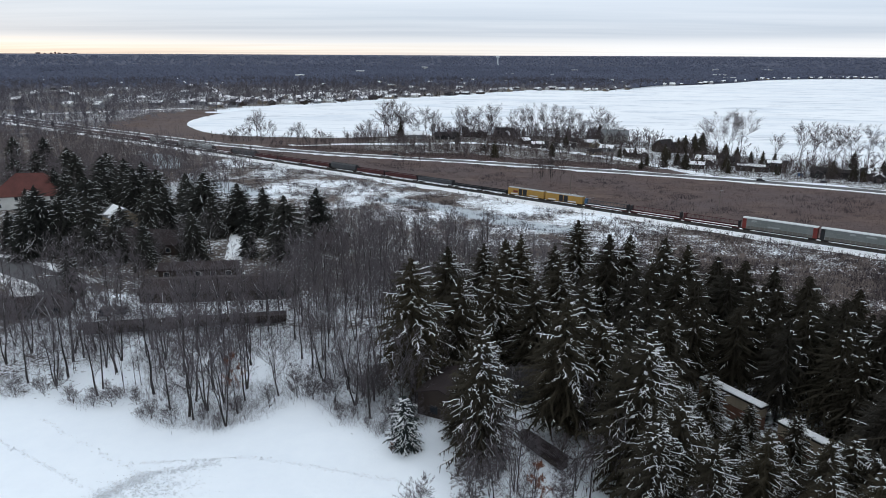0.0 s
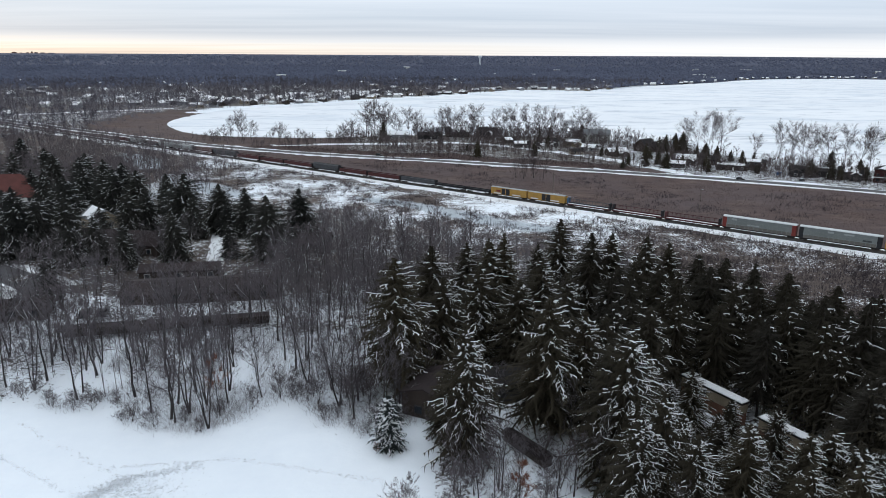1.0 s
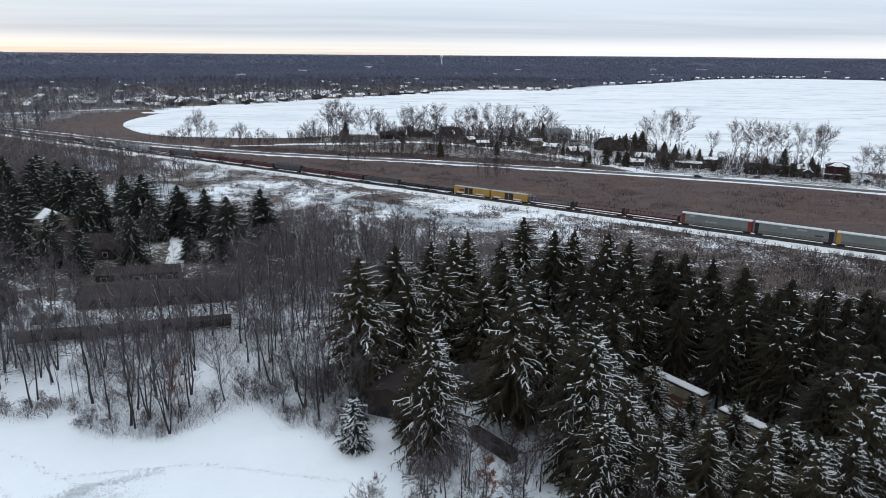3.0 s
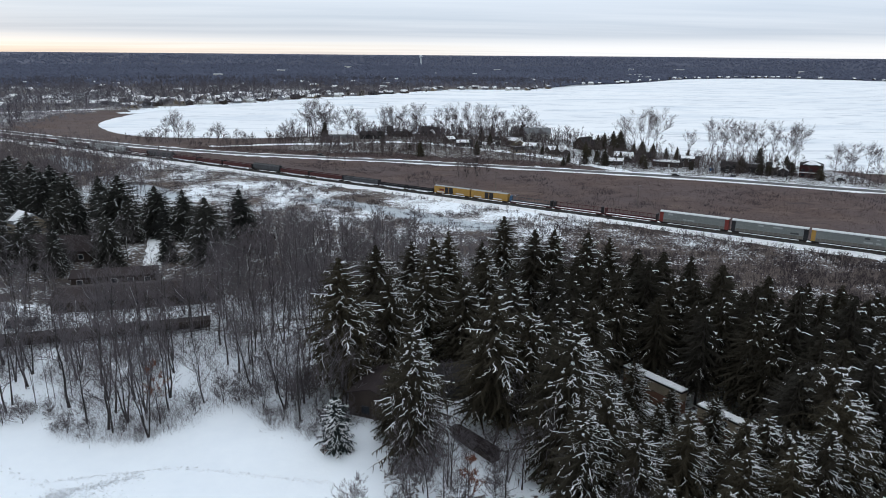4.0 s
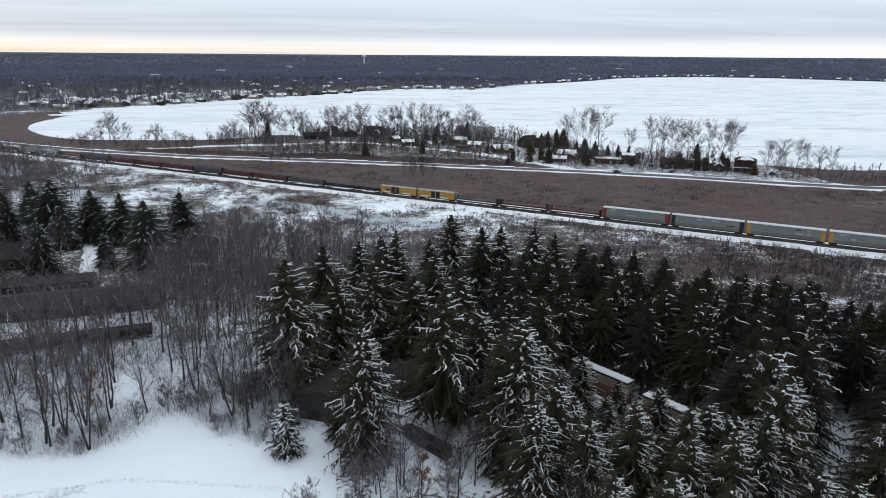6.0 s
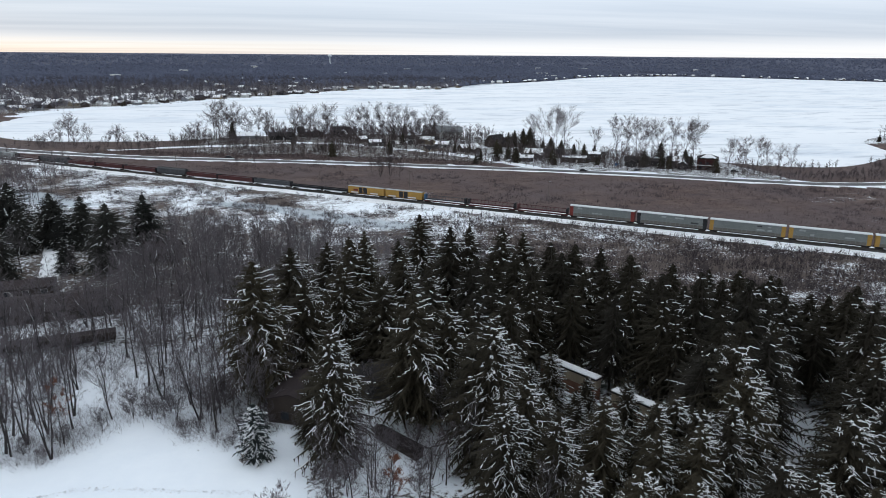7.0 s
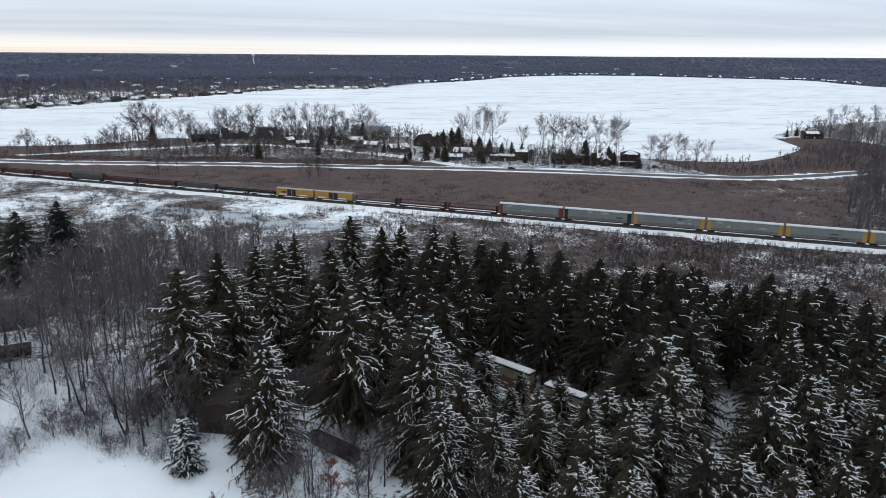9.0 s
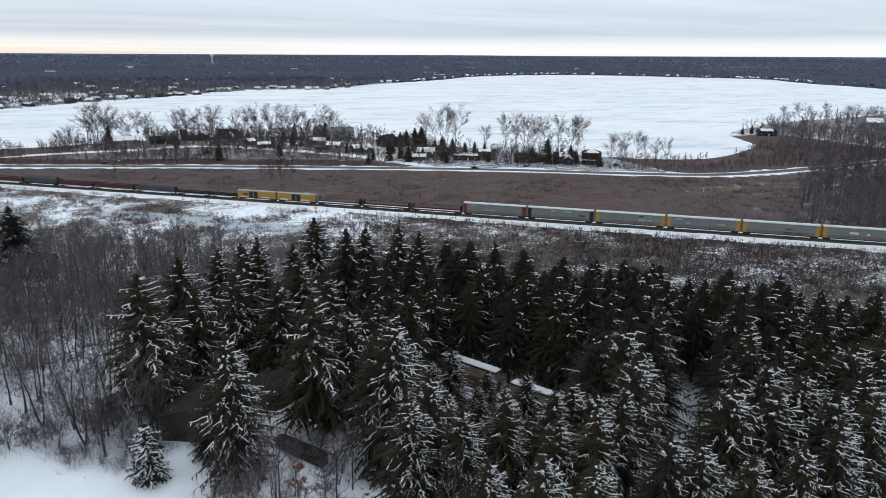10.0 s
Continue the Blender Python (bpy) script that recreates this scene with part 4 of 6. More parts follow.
def tree_soup(rng, x, y, h, limbs, twigs, width, trunk=0.011):
    """Bare trees as loose slim triangles: a trunk, rising limbs and twigs at each place."""
    x, y, h = (np.asarray(v, float) for v in (x, y, h))
    z = terrain(x, y)
    n = len(x)
    b = rng.uniform(0, np.pi, n)
    foot = np.stack([x, y, z - 0.2], -1)
    top = foot + np.stack([rng.normal(0, 0.03, n) * h, rng.normal(0, 0.03, n) * h, h], -1)
    off = np.stack([np.cos(b), np.sin(b), 0 * b], -1) * (h * trunk)[:, None]
    off2 = np.stack([-np.sin(b), np.cos(b), 0 * b], -1) * (h * trunk)[:, None]
    out = [np.stack([foot - off, foot + off, top], 1), np.stack([foot - off2, foot + off2, top], 1)]
    k = n * limbs
    f = rng.uniform(0.22, 0.96, k)
    F, T, hh = np.repeat(foot, limbs, 0), np.repeat(top, limbs, 0), np.repeat(h, limbs)
    p = F + (T - F) * f[:, None]
    a, e = rng.uniform(0, 2 * np.pi, k), np.radians(rng.uniform(25, 65, k))
    d = np.stack([np.cos(a) * np.cos(e), np.sin(a) * np.cos(e), np.sin(e)], -1)
    L = hh * 0.34 * ((1 - f) ** 0.6 * 0.9 + 0.25) * rng.uniform(0.7, 1.25, k)
    q = p + d * L[:, None]
    w = np.stack([-np.sin(a), np.cos(a), 0 * a], -1) * (width * 1.6)
    out.append(np.stack([p - w, p + w, q], 1))
    m = k * twigs
    t = rng.uniform(0.2, 1.0, m)
    P, D, LL = np.repeat(p, twigs, 0), np.repeat(d, twigs, 0), np.repeat(L, twigs)
    g = P + D * (LL * t)[:, None]
    D2 = D + np.stack([rng.uniform(-1, 1, m), rng.uniform(-1, 1, m), rng.uniform(-0.3, 0.8, m)], -1)
    D2 /= np.linalg.norm(D2, axis=1)[:, None]
    tip = g + D2 * (LL * rng.uniform(0.2, 0.55, m))[:, None]
    c = rng.uniform(0, 2 * np.pi, m)
    w = np.stack([np.cos(c), np.sin(c), rng.uniform(-0.5, 0.5, m)], -1) * width
    out.append(np.stack([g - w, g + w, tip], 1))
    return np.concatenate(out)


# understorey of the wood
x, y = places(NR, 30000, -37, 6, 96, 200, lambda x, y: ~in_field(x, y - 0.6) & (across(x, y) < 215) & (lattice(x, y, 7) > 0.36))
tagged(soup("undergrowth", stems(NR, x, y, terrain(x, y), NR.uniform(0.4, 2.6, len(x)), 7, 1.5, 0.015, 1.4), TWIG), "brown leafless undergrowth on the snowy wood floor", "undergrowth", kind="stuff")
# the depth of the wood: slim young trees that close the canopy
x, y = places(NR, 190, -37, 5, 124, 168, lambda x, y: ~in_field(x, y - 6) & (across(x, y) < 145))
tagged(soup("young_wood", tree_soup(NR, x, y, NR.uniform(8, 15, len(x)), 14, 9, 0.022, 0.006), TWIG), "slim bare young trees of the wood", "woods", kind="stuff")
x, y = places(NR, 1150, -20, 17, 150, 290, lambda x, y: (across(x, y) > 108) & (across(x, y) < 214) & (lattice(x, y, 18) > 0.2) & ((x > -42) | (across(x, y) > 188)))
tagged(soup("slope_wood", tree_soup(NR, x, y, NR.uniform(6, 12, len(x)) * (1 - 0.4 * step(180, 222, across(x, y))), 17, 15, 0.023, 0.008), TWIG), "dense bare wood on the slope above the marsh", "woods", kind="stuff")
x, y = places(NR, 1000, -34, -18, 330, 680, lambda x, y: (across(x, y) < 280 - 4) & (x < -150))
x2, y2 = places(NR, 480, -37, -15, 290, 460, lambda x, y: (across(x, y) > 150) & (across(x, y) < 268) & (x < -108))
x, y = np.concatenate([x, x2]), np.concatenate([y, y2])
tagged(soup("railway_thicket", tree_soup(NR, x, y, NR.uniform(9, 17, len(x)), 12, 9, 0.075, 0.010), TWIG), "tall bare brown thicket near the railway", "woods", kind="stuff")
x, y = places(NR, 1250, 43, 63, 290, 480, lambda x, y: (299 < across(x, y)) & (y < 312) & (x > 1.17 * y + 40 * (lattice(x, y, 18) - 0.35)))
x4, y4 = places(NR, 1300, 44, 63, 420, 720, lambda x, y: (road_side(x, y) > 12) & ~inside(x, y, LAKE) & (x > 1.08 * y + 40 * (lattice(x, y, 30) - 0.5)) & (near_line(x, y, LAKE) > 12))
x2, y2 = places(NR, 1100, 38, 60, 560, 1000, lambda x, y: ~inside(x, y, LAKE) & (y > 345) & (near_line(x, y, LAKE) > 8) & (x > 500))
x, y = np.concatenate([x, x4]), np.concatenate([y, y4])
tagged(soup("point_wood", tree_soup(NR, x2, y2, NR.uniform(8, 15, len(x2)), 9, 7, 0.15, 0.012), LAKE_TWIG), "bare dark trees between the houses of the point", "woods", kind="stuff")
tagged(soup("cove_wood", tree_soup(NR, x, y, NR.uniform(9, 16, len(x)), 12, 8, 0.085, 0.014), TWIG), "bare brown wood beside the cove", "woods", kind="stuff")
x, y = places(NR, 9000, -8, 34, 400, 660, lambda x, y: (road_side(x, y) > 24) & ~inside(x, y, LAKE) & (x < 275) & (lattice(x, y, 25) > 0.30))
tagged(soup("garden_wood", tree_soup(NR, x, y, NR.uniform(2.0, 10.0, len(x)), 8, 7, 0.085, 0.012), LAKE_TWIG), "bare garden trees and hedges between the lake houses", "woods", kind="stuff")
x, y = places(NR, 700, -1, 18, 575, 680, lambda x, y: ~inside(x, y, LAKE) & (road_side(x, y) > 80))
tagged(soup("lakeside_wood", tree_soup(NR, x, y, NR.uniform(8, 14, len(x)), 12, 12, 0.10, 0.012), LAKE_TWIG), "bare trees along the lake behind the houses", "woods", kind="stuff")
x, y = NR.normal(-40, 4, 700), NR.normal(84.5, 1.8, 700)
tagged(soup("stubble", stems(NR, x, y, terrain(x, y), NR.uniform(0.08, 0.22, len(x)), 2, 0.3, 0.03), SHRUB), "dry weed stubble poking through field snow", "stubble", kind="stuff")
x, y = places(NR, 800, -22, 4, 480, 640, lambda x, y: (road_side(x, y) > 12) & ~inside(x, y, LAKE) & (x > -200) & (x < 10))
x2, y2 = places(NR, 2600, -14, 36, 340, 620, lambda x, y: (road_side(x, y) > 8) & (road_side(x, y) < 42) & ~inside(x, y, LAKE) & (x < 140) & (lattice(x, y, 16) > 0.5))
x3, y3 = places(NR, 3000, 36, 55, 400, 620, lambda x, y: (road_side(x, y) > 8) & ~inside(x, y, LAKE) & ((road_side(x, y) < 32) | (lattice(x, y, 20) > 0.44)) & (x < 560))
x4, y4 = places(NR, 1500, 16, 37, 390, 560, lambda x, y: (road_side(x, y) > 9) & (road_side(x, y) < 75) & ~inside(x, y, LAKE) & (x > 130) & (lattice(x, y, 14) > 0.42))
x, y = np.concatenate([x, x2, x3, x4]), np.concatenate([y, y2, y3, y4])
tagged(soup("shore_scrub", tree_soup(NR, x, y, NR.uniform(2, 6, len(x)), 8, 7, 0.10, 0.012), LAKE_TWIG), "low bare scrub along the lake shore", "scrub", kind="stuff")
# shrubs in the marsh: thin to the west, a closed belt to the east
x, y = places(NR, 60000, -24, 62, 225, 470, lambda x, y: (across(x, y) > 205 + 25 * lattice(x, y, 30)) & (across(x, y) < 281) & (((x > 70 + 30 * lattice(x, y, 25)) & (lattice(x, y, 6) + 0.5 * lattice(x, y, 3) > 0.62)) | ((lattice(x, y, 12) + 0.4 * lattice(x, y, 4) > 0.55) & (lattice(x, y, 3) > 0.42))))
tagged(soup("marsh_shrubs", stems(NR, x, y, terrain(x, y), NR.uniform(0.7, 2.2, len(x)), 8, 1.3, 0.05), SHRUB), "dark brown leafless shrubs in the snowy marsh", "shrubs", kind="stuff")
x, y = places(NR, 17000, 14, 66, 130, 330, lambda x, y: (across(x, y) > 150) & (across(x, y) < 232) & (lattice(x, y, 8) + 0.5 * lattice(x, y, 3) > 0.58))
xb, yb = places(NR, 5200, 8, 64, 200, 400, lambda x, y: (across(x, y) > 180) & (across(x, y) < 278) & (x > 60) & (lattice(x, y, 10) > 0.35))
tagged(soup("marsh_bushes", tree_soup(NR, xb, yb, NR.uniform(1.4, 3.8, len(xb)), 9, 5, 0.045, 0.012), SHRUB), "rounded grey-brown bushes in the snowy marsh", "shrubs", kind="stuff")
belt = np.random.RandomState(77)
xc, yc = places(belt, 9000, 33, 66, 200, 400, lambda x, y: (across(x, y) > 226 + 10 * lattice(x, y, 14)) & (across(x, y) < 274) & (lattice(x, y, 9) > 0.28))
tagged(soup("shrub_belt", tree_soup(belt, xc, yc, belt.uniform(1.3, 3.2, len(xc)), 9, 5, 0.05, 0.014), SHRUB), "closed belt of dark violet-brown shrubs before the railway", "shrubs", kind="stuff")
tagged(soup("marsh_thicket", stems(NR, x, y, terrain(x, y), NR.uniform(1.2, 4.2, len(x)), 8, 1.7, 0.045), SHRUB), "tall brown leafless thicket beside the marsh", "shrubs", kind="stuff")
x, y = places(NR, 14000, -26, 60, 280, 640, lambda x, y: (across(x, y) > 296) & (road_side(x, y) < -12) & ((lattice(x, y, 30) + 0.35 * lattice(x, y, 9) > 0.84) | ((x > 0.93 * y) & (lattice(x, y, 9) > 0.4))))
tagged(soup("fen_shrubs", stems(NR, x, y, terrain(x, y), NR.uniform(0.8, 2.4, len(x)), 12, 2.6, 0.07), SHRUB), "dark leafless shrubs scattered in the reeds", "shrubs", kind="stuff")
# trodden clods of snow along the walkers' trails over the field, and a dug-over strip
clods = []
for (ax, ay), (bx, by), n_, wide_ in (((-70, 97), (-46, 82), 150, 0.25), ((-46, 90), (-28, 92), 150, 0.25), ((-28, 92), (-6, 86), 150, 0.25), ((-66, 103), (-30, 78), 150, 0.25),
                                      ((-47, 81), (-42.5, 87), 700, 0.9), ((-42.5, 87), (-33, 90.5), 420, 0.6), ((-44, 82), (-36, 85), 500, 1.6)):
    t = NR.uniform(0, 1, n_)
    cx, cy = ax + (bx - ax) * t + NR.normal(0, wide_, n_), ay + (by - ay) * t + NR.normal(0, wide_, n_)
    clods.append(stems(NR, cx, cy, terrain(cx, cy) + 0.1, NR.uniform(0.08, 0.24, n_), 2, 0.3, 0.14))
tagged(soup("snow_clods", np.concatenate(clods), SNOW), "trodden snow clods along trails in the field", "snow", kind="stuff")
# reeds between railway and road, round the west end of the lake and the cove
x, y = places(NR, 42000, -28, 64, 270, 700, lambda x, y: (across(x, y) > 294) & (road_side(x, y) < -9) & (lattice(x, y, 9) > 0.25))
x2, y2 = places(NR, 9000, -30, 60, 500, 860, lambda x, y: (road_side(x, y) > 9) & ~inside(x, y, LAKE) & (((x < -150 + 0.1 * y) & (y > 560)) | ((x > 285) & (x < 520) & (y < 480)) | ((near_line(x, y, LAKE) < 16) & (y < 640) & (x < -60))))
x3, y3 = places(NR, 40000, -14, 30, 380, 560, lambda x, y: (road_side(x, y) > 9) & (road_side(x, y) < 34) & (x < 130))
x, y = np.concatenate([x, x2, x3]), np.concatenate([y, y2, y3])
tagged(soup("reeds", stems(NR, x, y, terrain(x, y), NR.uniform(0.5, 1.6, len(x)), 6, 2.2, 0.05), REED), "dry maroon-brown reeds", "reeds", kind="stuff")


def woodland(name, n, d0, d1, per, tall, width, keep, label, material):
    """Far bare trees: each a fine spray of short twigs over the shell of an uneven rounded crown."""
    x, y = places(NR, n, -37, 63, d0, d1, lambda x, y: ~inside(x, y, LAKE) & keep(x, y))
    z = terrain(x, y)
    h = tall * NR.uniform(0.55, 1.15, len(x))
    k = len(x) * per
    cx, cy, cz, hh = (np.repeat(v, per) for v in (x, y, z, h))
    a, e, q = NR.uniform(0, 2 * np.pi, k), NR.uniform(0.0, 1.0, k), NR.uniform(0.45, 1.05, k)
    rim = np.sqrt(1 - e * e * 0.9)
    d = np.stack([np.cos(a) * rim * 0.42, np.sin(a) * rim * 0.42, 0.12 + 0.55 * e], -1) * hh[:, None]
    c = np.stack([cx, cy, cz + 0.33 * hh], -1)
    base, tip = c + d * (q * 0.45)[:, None], c + d * q[:, None]
    b = NR.uniform(0, 2 * np.pi, k)
    w = width * NR.uniform(0.5, 1.5, k)
    off = np.stack([np.cos(b) * w, np.sin(b) * w, NR.uniform(-0.5, 0.5, k) * w], -1)
    tris = np.stack([base - 0.4 * off, base + 0.4 * off, tip + off], 1)
    return tagged(soup(name, tris, material), label, "woods", kind="stuff")


def canopy(name, n, d0, d1, tall, keep, label, material):
    """The farthest woods: low jagged crowns, a ring and a crest of leaning facets for each tree."""
    x, y = places(NR, n, -37, 63, d0, d1, lambda x, y: ~inside(x, y, LAKE) & keep(x, y))
    z, m = terrain(x, y), len(x)
    h = tall * NR.uniform(0.55, 1.2, m)
    k = 6
    ang = np.arange(k) * 2 * np.pi / k + NR.uniform(0, 1, (m, 1))
    r = h[:, None] * NR.uniform(0.55, 1.0, (m, k))
    low = np.stack([x[:, None] + r * np.cos(ang), y[:, None] + r * np.sin(ang), z[:, None] + h[:, None] * NR.uniform(0.1, 0.35, (m, k))], -1)
    r2 = r * NR.uniform(0.35, 0.75, (m, k))
    high = np.stack([x[:, None] + r2 * np.cos(ang + 0.4), y[:, None] + r2 * np.sin(ang + 0.4), z[:, None] + h[:, None] * NR.uniform(0.6, 0.95, (m, k))], -1)
    top = np.broadcast_to(np.stack([x, y, z + h], -1)[:, None], (m, k, 3))
    roll = lambda v: np.roll(v, -1, 1)
    tris = np.concatenate([np.stack(t, 2).reshape(-1, 3, 3) for t in ((low, roll(low), high), (high, roll(low), roll(high)), (high, roll(high), top))])
    return tagged(soup(name, tris, material), label, "woods", kind="stuff")


x, y = places(NR, 15000, -37, 45, 640, 2000, lambda x, y: ~inside(x, y, LAKE) & ((x < -300) | (y > 860)) & (lattice(x, y, 60) + 0.4 * lattice(x, y, 20) + 0.3 * step(1300, 2000, np.hypot(x, y)) * lattice(x, y, 9) > 0.42 + 0.3 * step(1300, 2000, np.hypot(x, y))) & (near_line(x, y, LAKE) > 6 + 60 * (y < 880)) & (near_line(x, y, [(-306, 1014), (-456, 1421)]) > 8))
tagged(soup("town_trees", tree_soup(NR, x, y, NR.uniform(9, 19, len(x)), 9, 5, 0.20, 0.012), HAZE_TOWN_TWIG), "bare dark trees between the roofs of the town", "woods", kind="stuff")
woodland("town_woods", 30000, 640, 1700, 14, 13, 0.5, lambda x, y: ((x < -300) | (y > 860)) & (lattice(x, y, 120) + 0.4 * lattice(x, y, 30) > 0.40) & (near_line(x, y, LAKE) > 5 + 14 * lattice(x, y, 45)), "bare woods between snowy roofs, greyed as by haze", HAZE_FAR_TWIG)
# both canopies carry painted haze in their blue twig colour
canopy("far_woods", 20000, 1600, 3300, 10, lambda x, y: (lattice(x, y, 200) > 0.18) & (near_line(x, y, LAKE) > 12), "far bare woods beyond the lake", HAZE_HILL_TWIG)
canopy("skyline_woods", 12000, 3100, 4250, 7, lambda x, y: lattice(x, y, 300) > 0.1, "distant woods on the skyline, tinted blue like haze", HAZE_HILL_TWIG)
x, y = places(NR, 2600, -37, 63, 700, 2600, lambda x, y: ~inside(x, y, LAKE) & ((x < -300) | (y > 860)) & (lattice(x, y, 90) > 0.74))
evergreen = stems(NR, x, y, terrain(x, y), NR.uniform(7, 14, len(x)), 1, 0.1, 1.8)
evergreen2 = stems(NR, x, y, terrain(x, y), NR.uniform(7, 14, len(x)), 1, 0.1, 1.8)
tagged(soup("far_evergreens", np.concatenate([evergreen, evergreen2]), NEEDLES), "dark evergreens among the far woods", "woods", kind="stuff")


# ---- houses ----
WALLS = {"brown": paint("brown_siding", (0.060, 0.045, 0.038), 0.8), "dark": paint("dark_siding", (0.045, 0.043, 0.045), 0.8), "grey": paint("grey_siding", (0.30, 0.31, 0.33), 0.8), "white": paint("white_siding", (0.62, 0.62, 0.60), 0.7, dirt=0.8),
         "red": paint("red_siding", (0.060, 0.018, 0.018), 0.8), "tan": paint("tan_siding", (0.30, 0.245, 0.18), 0.8), "brick": surface("brick", (0.16, 0.078, 0.050), (0.11, 0.054, 0.04), 0.5, 8.0, 0.9, 0.01)}
ROOF_DARK = surface("dark_shingles", (0.027, 0.023, 0.024), (0.017, 0.015, 0.016), 0.3, 5.0, 0.9, 0.01)
ROOF_BROWN = surface("brown_shingles", (0.042, 0.030, 0.031), (0.027, 0.021, 0.022), 0.3, 5.0, 0.9, 0.01)
ROOF_RED = surface("red_shingles", (0.13, 0.048, 0.042), (0.085, 0.034, 0.03), 0.3, 5.0, 0.9, 0.01)
ROOF_GREY = surface("grey_shingles", (0.20, 0.205, 0.215), (0.13, 0.135, 0.14), 0.3, 5.0, 0.9, 0.01)
TRIM = paint("white_trim", (0.7, 0.7, 0.69), 0.6, dirt=0.85)
PANE = surface("window_glass", (0.02, 0.024, 0.03), (0.035, 0.04, 0.048), 0.5, 2.0, 0.08)
CHIMNEY = paint("chimney_brick", (0.15, 0.08, 0.06), 0.9)


def roof_shape(L, W, h, rise, thick, over, hip=0.0, grow=0.0, lift=0.0):
    """A gabled or hipped roof slab of some thickness over a plan of L by W."""
    s = Shape()
    a, b = L / 2 + over + grow, W / 2 + over + grow
    z0 = h - over * rise / (W / 2) + lift
    zr = h + rise + lift
    r = a - hip * W / 2
    low = [(-a, -b, z0), (a, -b, z0), (a, b, z0), (-a, b, z0), (-r, 0, zr), (r, 0, zr)]
    top = [(x, y, z + thick) for x, y, z in low]
    faces = [(0, 1, 5, 4), (2, 3, 4, 5)]
    rim = [(0, 6, 7, 1), (2, 8, 9, 3)]
    if hip:
        faces += [(1, 2, 5), (3, 0, 4)]
        rim += [(1, 7, 8, 2), (3, 9, 6, 0)]
    else:
        rim += [(1, 7, 11, 5), (5, 11, 8, 2), (3, 9, 10, 4), (4, 10, 6, 0)]
    s.add(low + top, [f[::-1] for f in faces] + [tuple(i + 6 for i in f) for f in faces] + rim)
    return s


def house(x, y, turn, L, W, h, rise, wall="brown", roof=None, snow=0.8, hip=0.0, windows=3, storeys=1, chimney=False, label="", group="", name="house", seed=0, bands=False, trim=None, wing=0):
    """A house: walls with gables, roof, snow on it, windows with frames, a door and perhaps a chimney."""
    rng = random.Random(seed + int(x * 7 + y))
    ob = new(name)
    ob.matrix_basis = pose(x, y, float(terrain(x, y)) - 0.1, 0, 0, turn)
    w = Shape()
    a, b = L / 2, W / 2
    w.add([(-a, -b, -0.5), (a, -b, -0.5), (a, b, -0.5), (-a, b, -0.5), (-a, -b, h), (a, -b, h), (a, b, h), (-a, b, h)], [(0, 1, 5, 4), (1, 2, 6, 5), (2, 3, 7, 6), (3, 0, 4, 7), (4, 5, 6, 7)])
    if not hip:
        w.add([(-a, -b, h), (-a, b, h), (-a, 0, h + rise - 0.05)], [(0, 2, 1)])
        w.add([(a, -b, h), (a, b, h), (a, 0, h + rise - 0.05)], [(0, 1, 2)])
    part("wall", w, WALLS[wall], ob)
    over = 0.45
    rf = part("roof", roof_shape(L, W, h, rise, 0.18, over, hip), roof or ROOF_DARK, ob)
    if snow:
        sn = Shape()
        z = lambda yy: h + rise * (1 - abs(yy) / b) + 0.20
        for sgn in (-1, 1):
            if rng.random() > snow:
                continue
            full = snow > 0.7
            x0, x1 = -a - over + (0 if full else rng.uniform(0, 0.3) * L), a + over - (0 if full else rng.uniform(0, 0.3) * L)
            lo_, hi_ = (0.02, 0.98) if full else (rng.uniform(0.0, 0.25), rng.uniform(0.75, 0.98))
            n = 7
            lower = [(x0 + (x1 - x0) * i / n, sgn * (b + over) * (1 - max(0.0, lo_ + (0 if full else rng.uniform(-0.12, 0.12))))) for i in range(n + 1)]
            k = 1 - hip * 0.5 * W / (L + 2 * over) * 1.9
            upper = [(px * k, sgn * (b + over) * (1 - hi_)) for px, py in lower]
            pts = [(px, py, z(py)) for px, py in lower + upper]
            top = [(px, py, pz + 0.14) for px, py, pz in pts]
            m = n + 1
            fs = []
            for i in range(n):
                fs += [(2 * m + i, 2 * m + i + 1, 3 * m + i + 1, 3 * m + i), (i, i + 1, 2 * m + i + 1, 2 * m + i), (m + i, 3 * m + i, 3 * m + i + 1, m + i + 1)]
            sn.add(pts + top, fs + [(0, 2 * m, 3 * m, m), (n, m + n, 3 * m + n, 2 * m + n)])
        if sn.f:
            tagged(part("roof_snow", sn, SNOW, ob, "snow lying on the roof"), kind="stuff")
    ww, wh = 1.3, 1.35
    for level in range(storeys):
        zz = 0.9 + level * 2.8
        if zz + wh > h - 0.1:
            break
        for face in (-1, 1):
            for i in range(windows):
                if windows > 2 and level == 0 and i == 1 and face == -1:
                    part("door", Shape().box(0.8, face * (b + 0.03), 0, 1.0, 0.08, 2.05), trim or TRIM, ob)
                    continue
                cx = -a + L * (i + 0.5) / windows
                fr = part("window", Shape().box(cx, face * (b + 0.02), zz - 0.08, ww + 0.2, 0.08, wh + 0.16), trim or TRIM, ob)
                part("pane", Shape().box(cx, face * (b + 0.045), zz, ww, 0.06, wh), PANE, fr)
        for face in (-1, 1):
            fr = part("window", Shape().box(face * (a + 0.02), 0.12 * W, zz - 0.08, 0.08, ww + 0.2, wh + 0.16), trim or TRIM, ob)
            part("pane", Shape().box(face * (a + 0.045), 0.12 * W, zz, 0.06, ww, wh), PANE, fr)
        if bands and level:
            part("balcony", Shape().box(0, -b - 0.7, level * 2.8 + 0.2, L, 1.4, 0.35), TRIM, ob, "white balcony edge covered with snow")
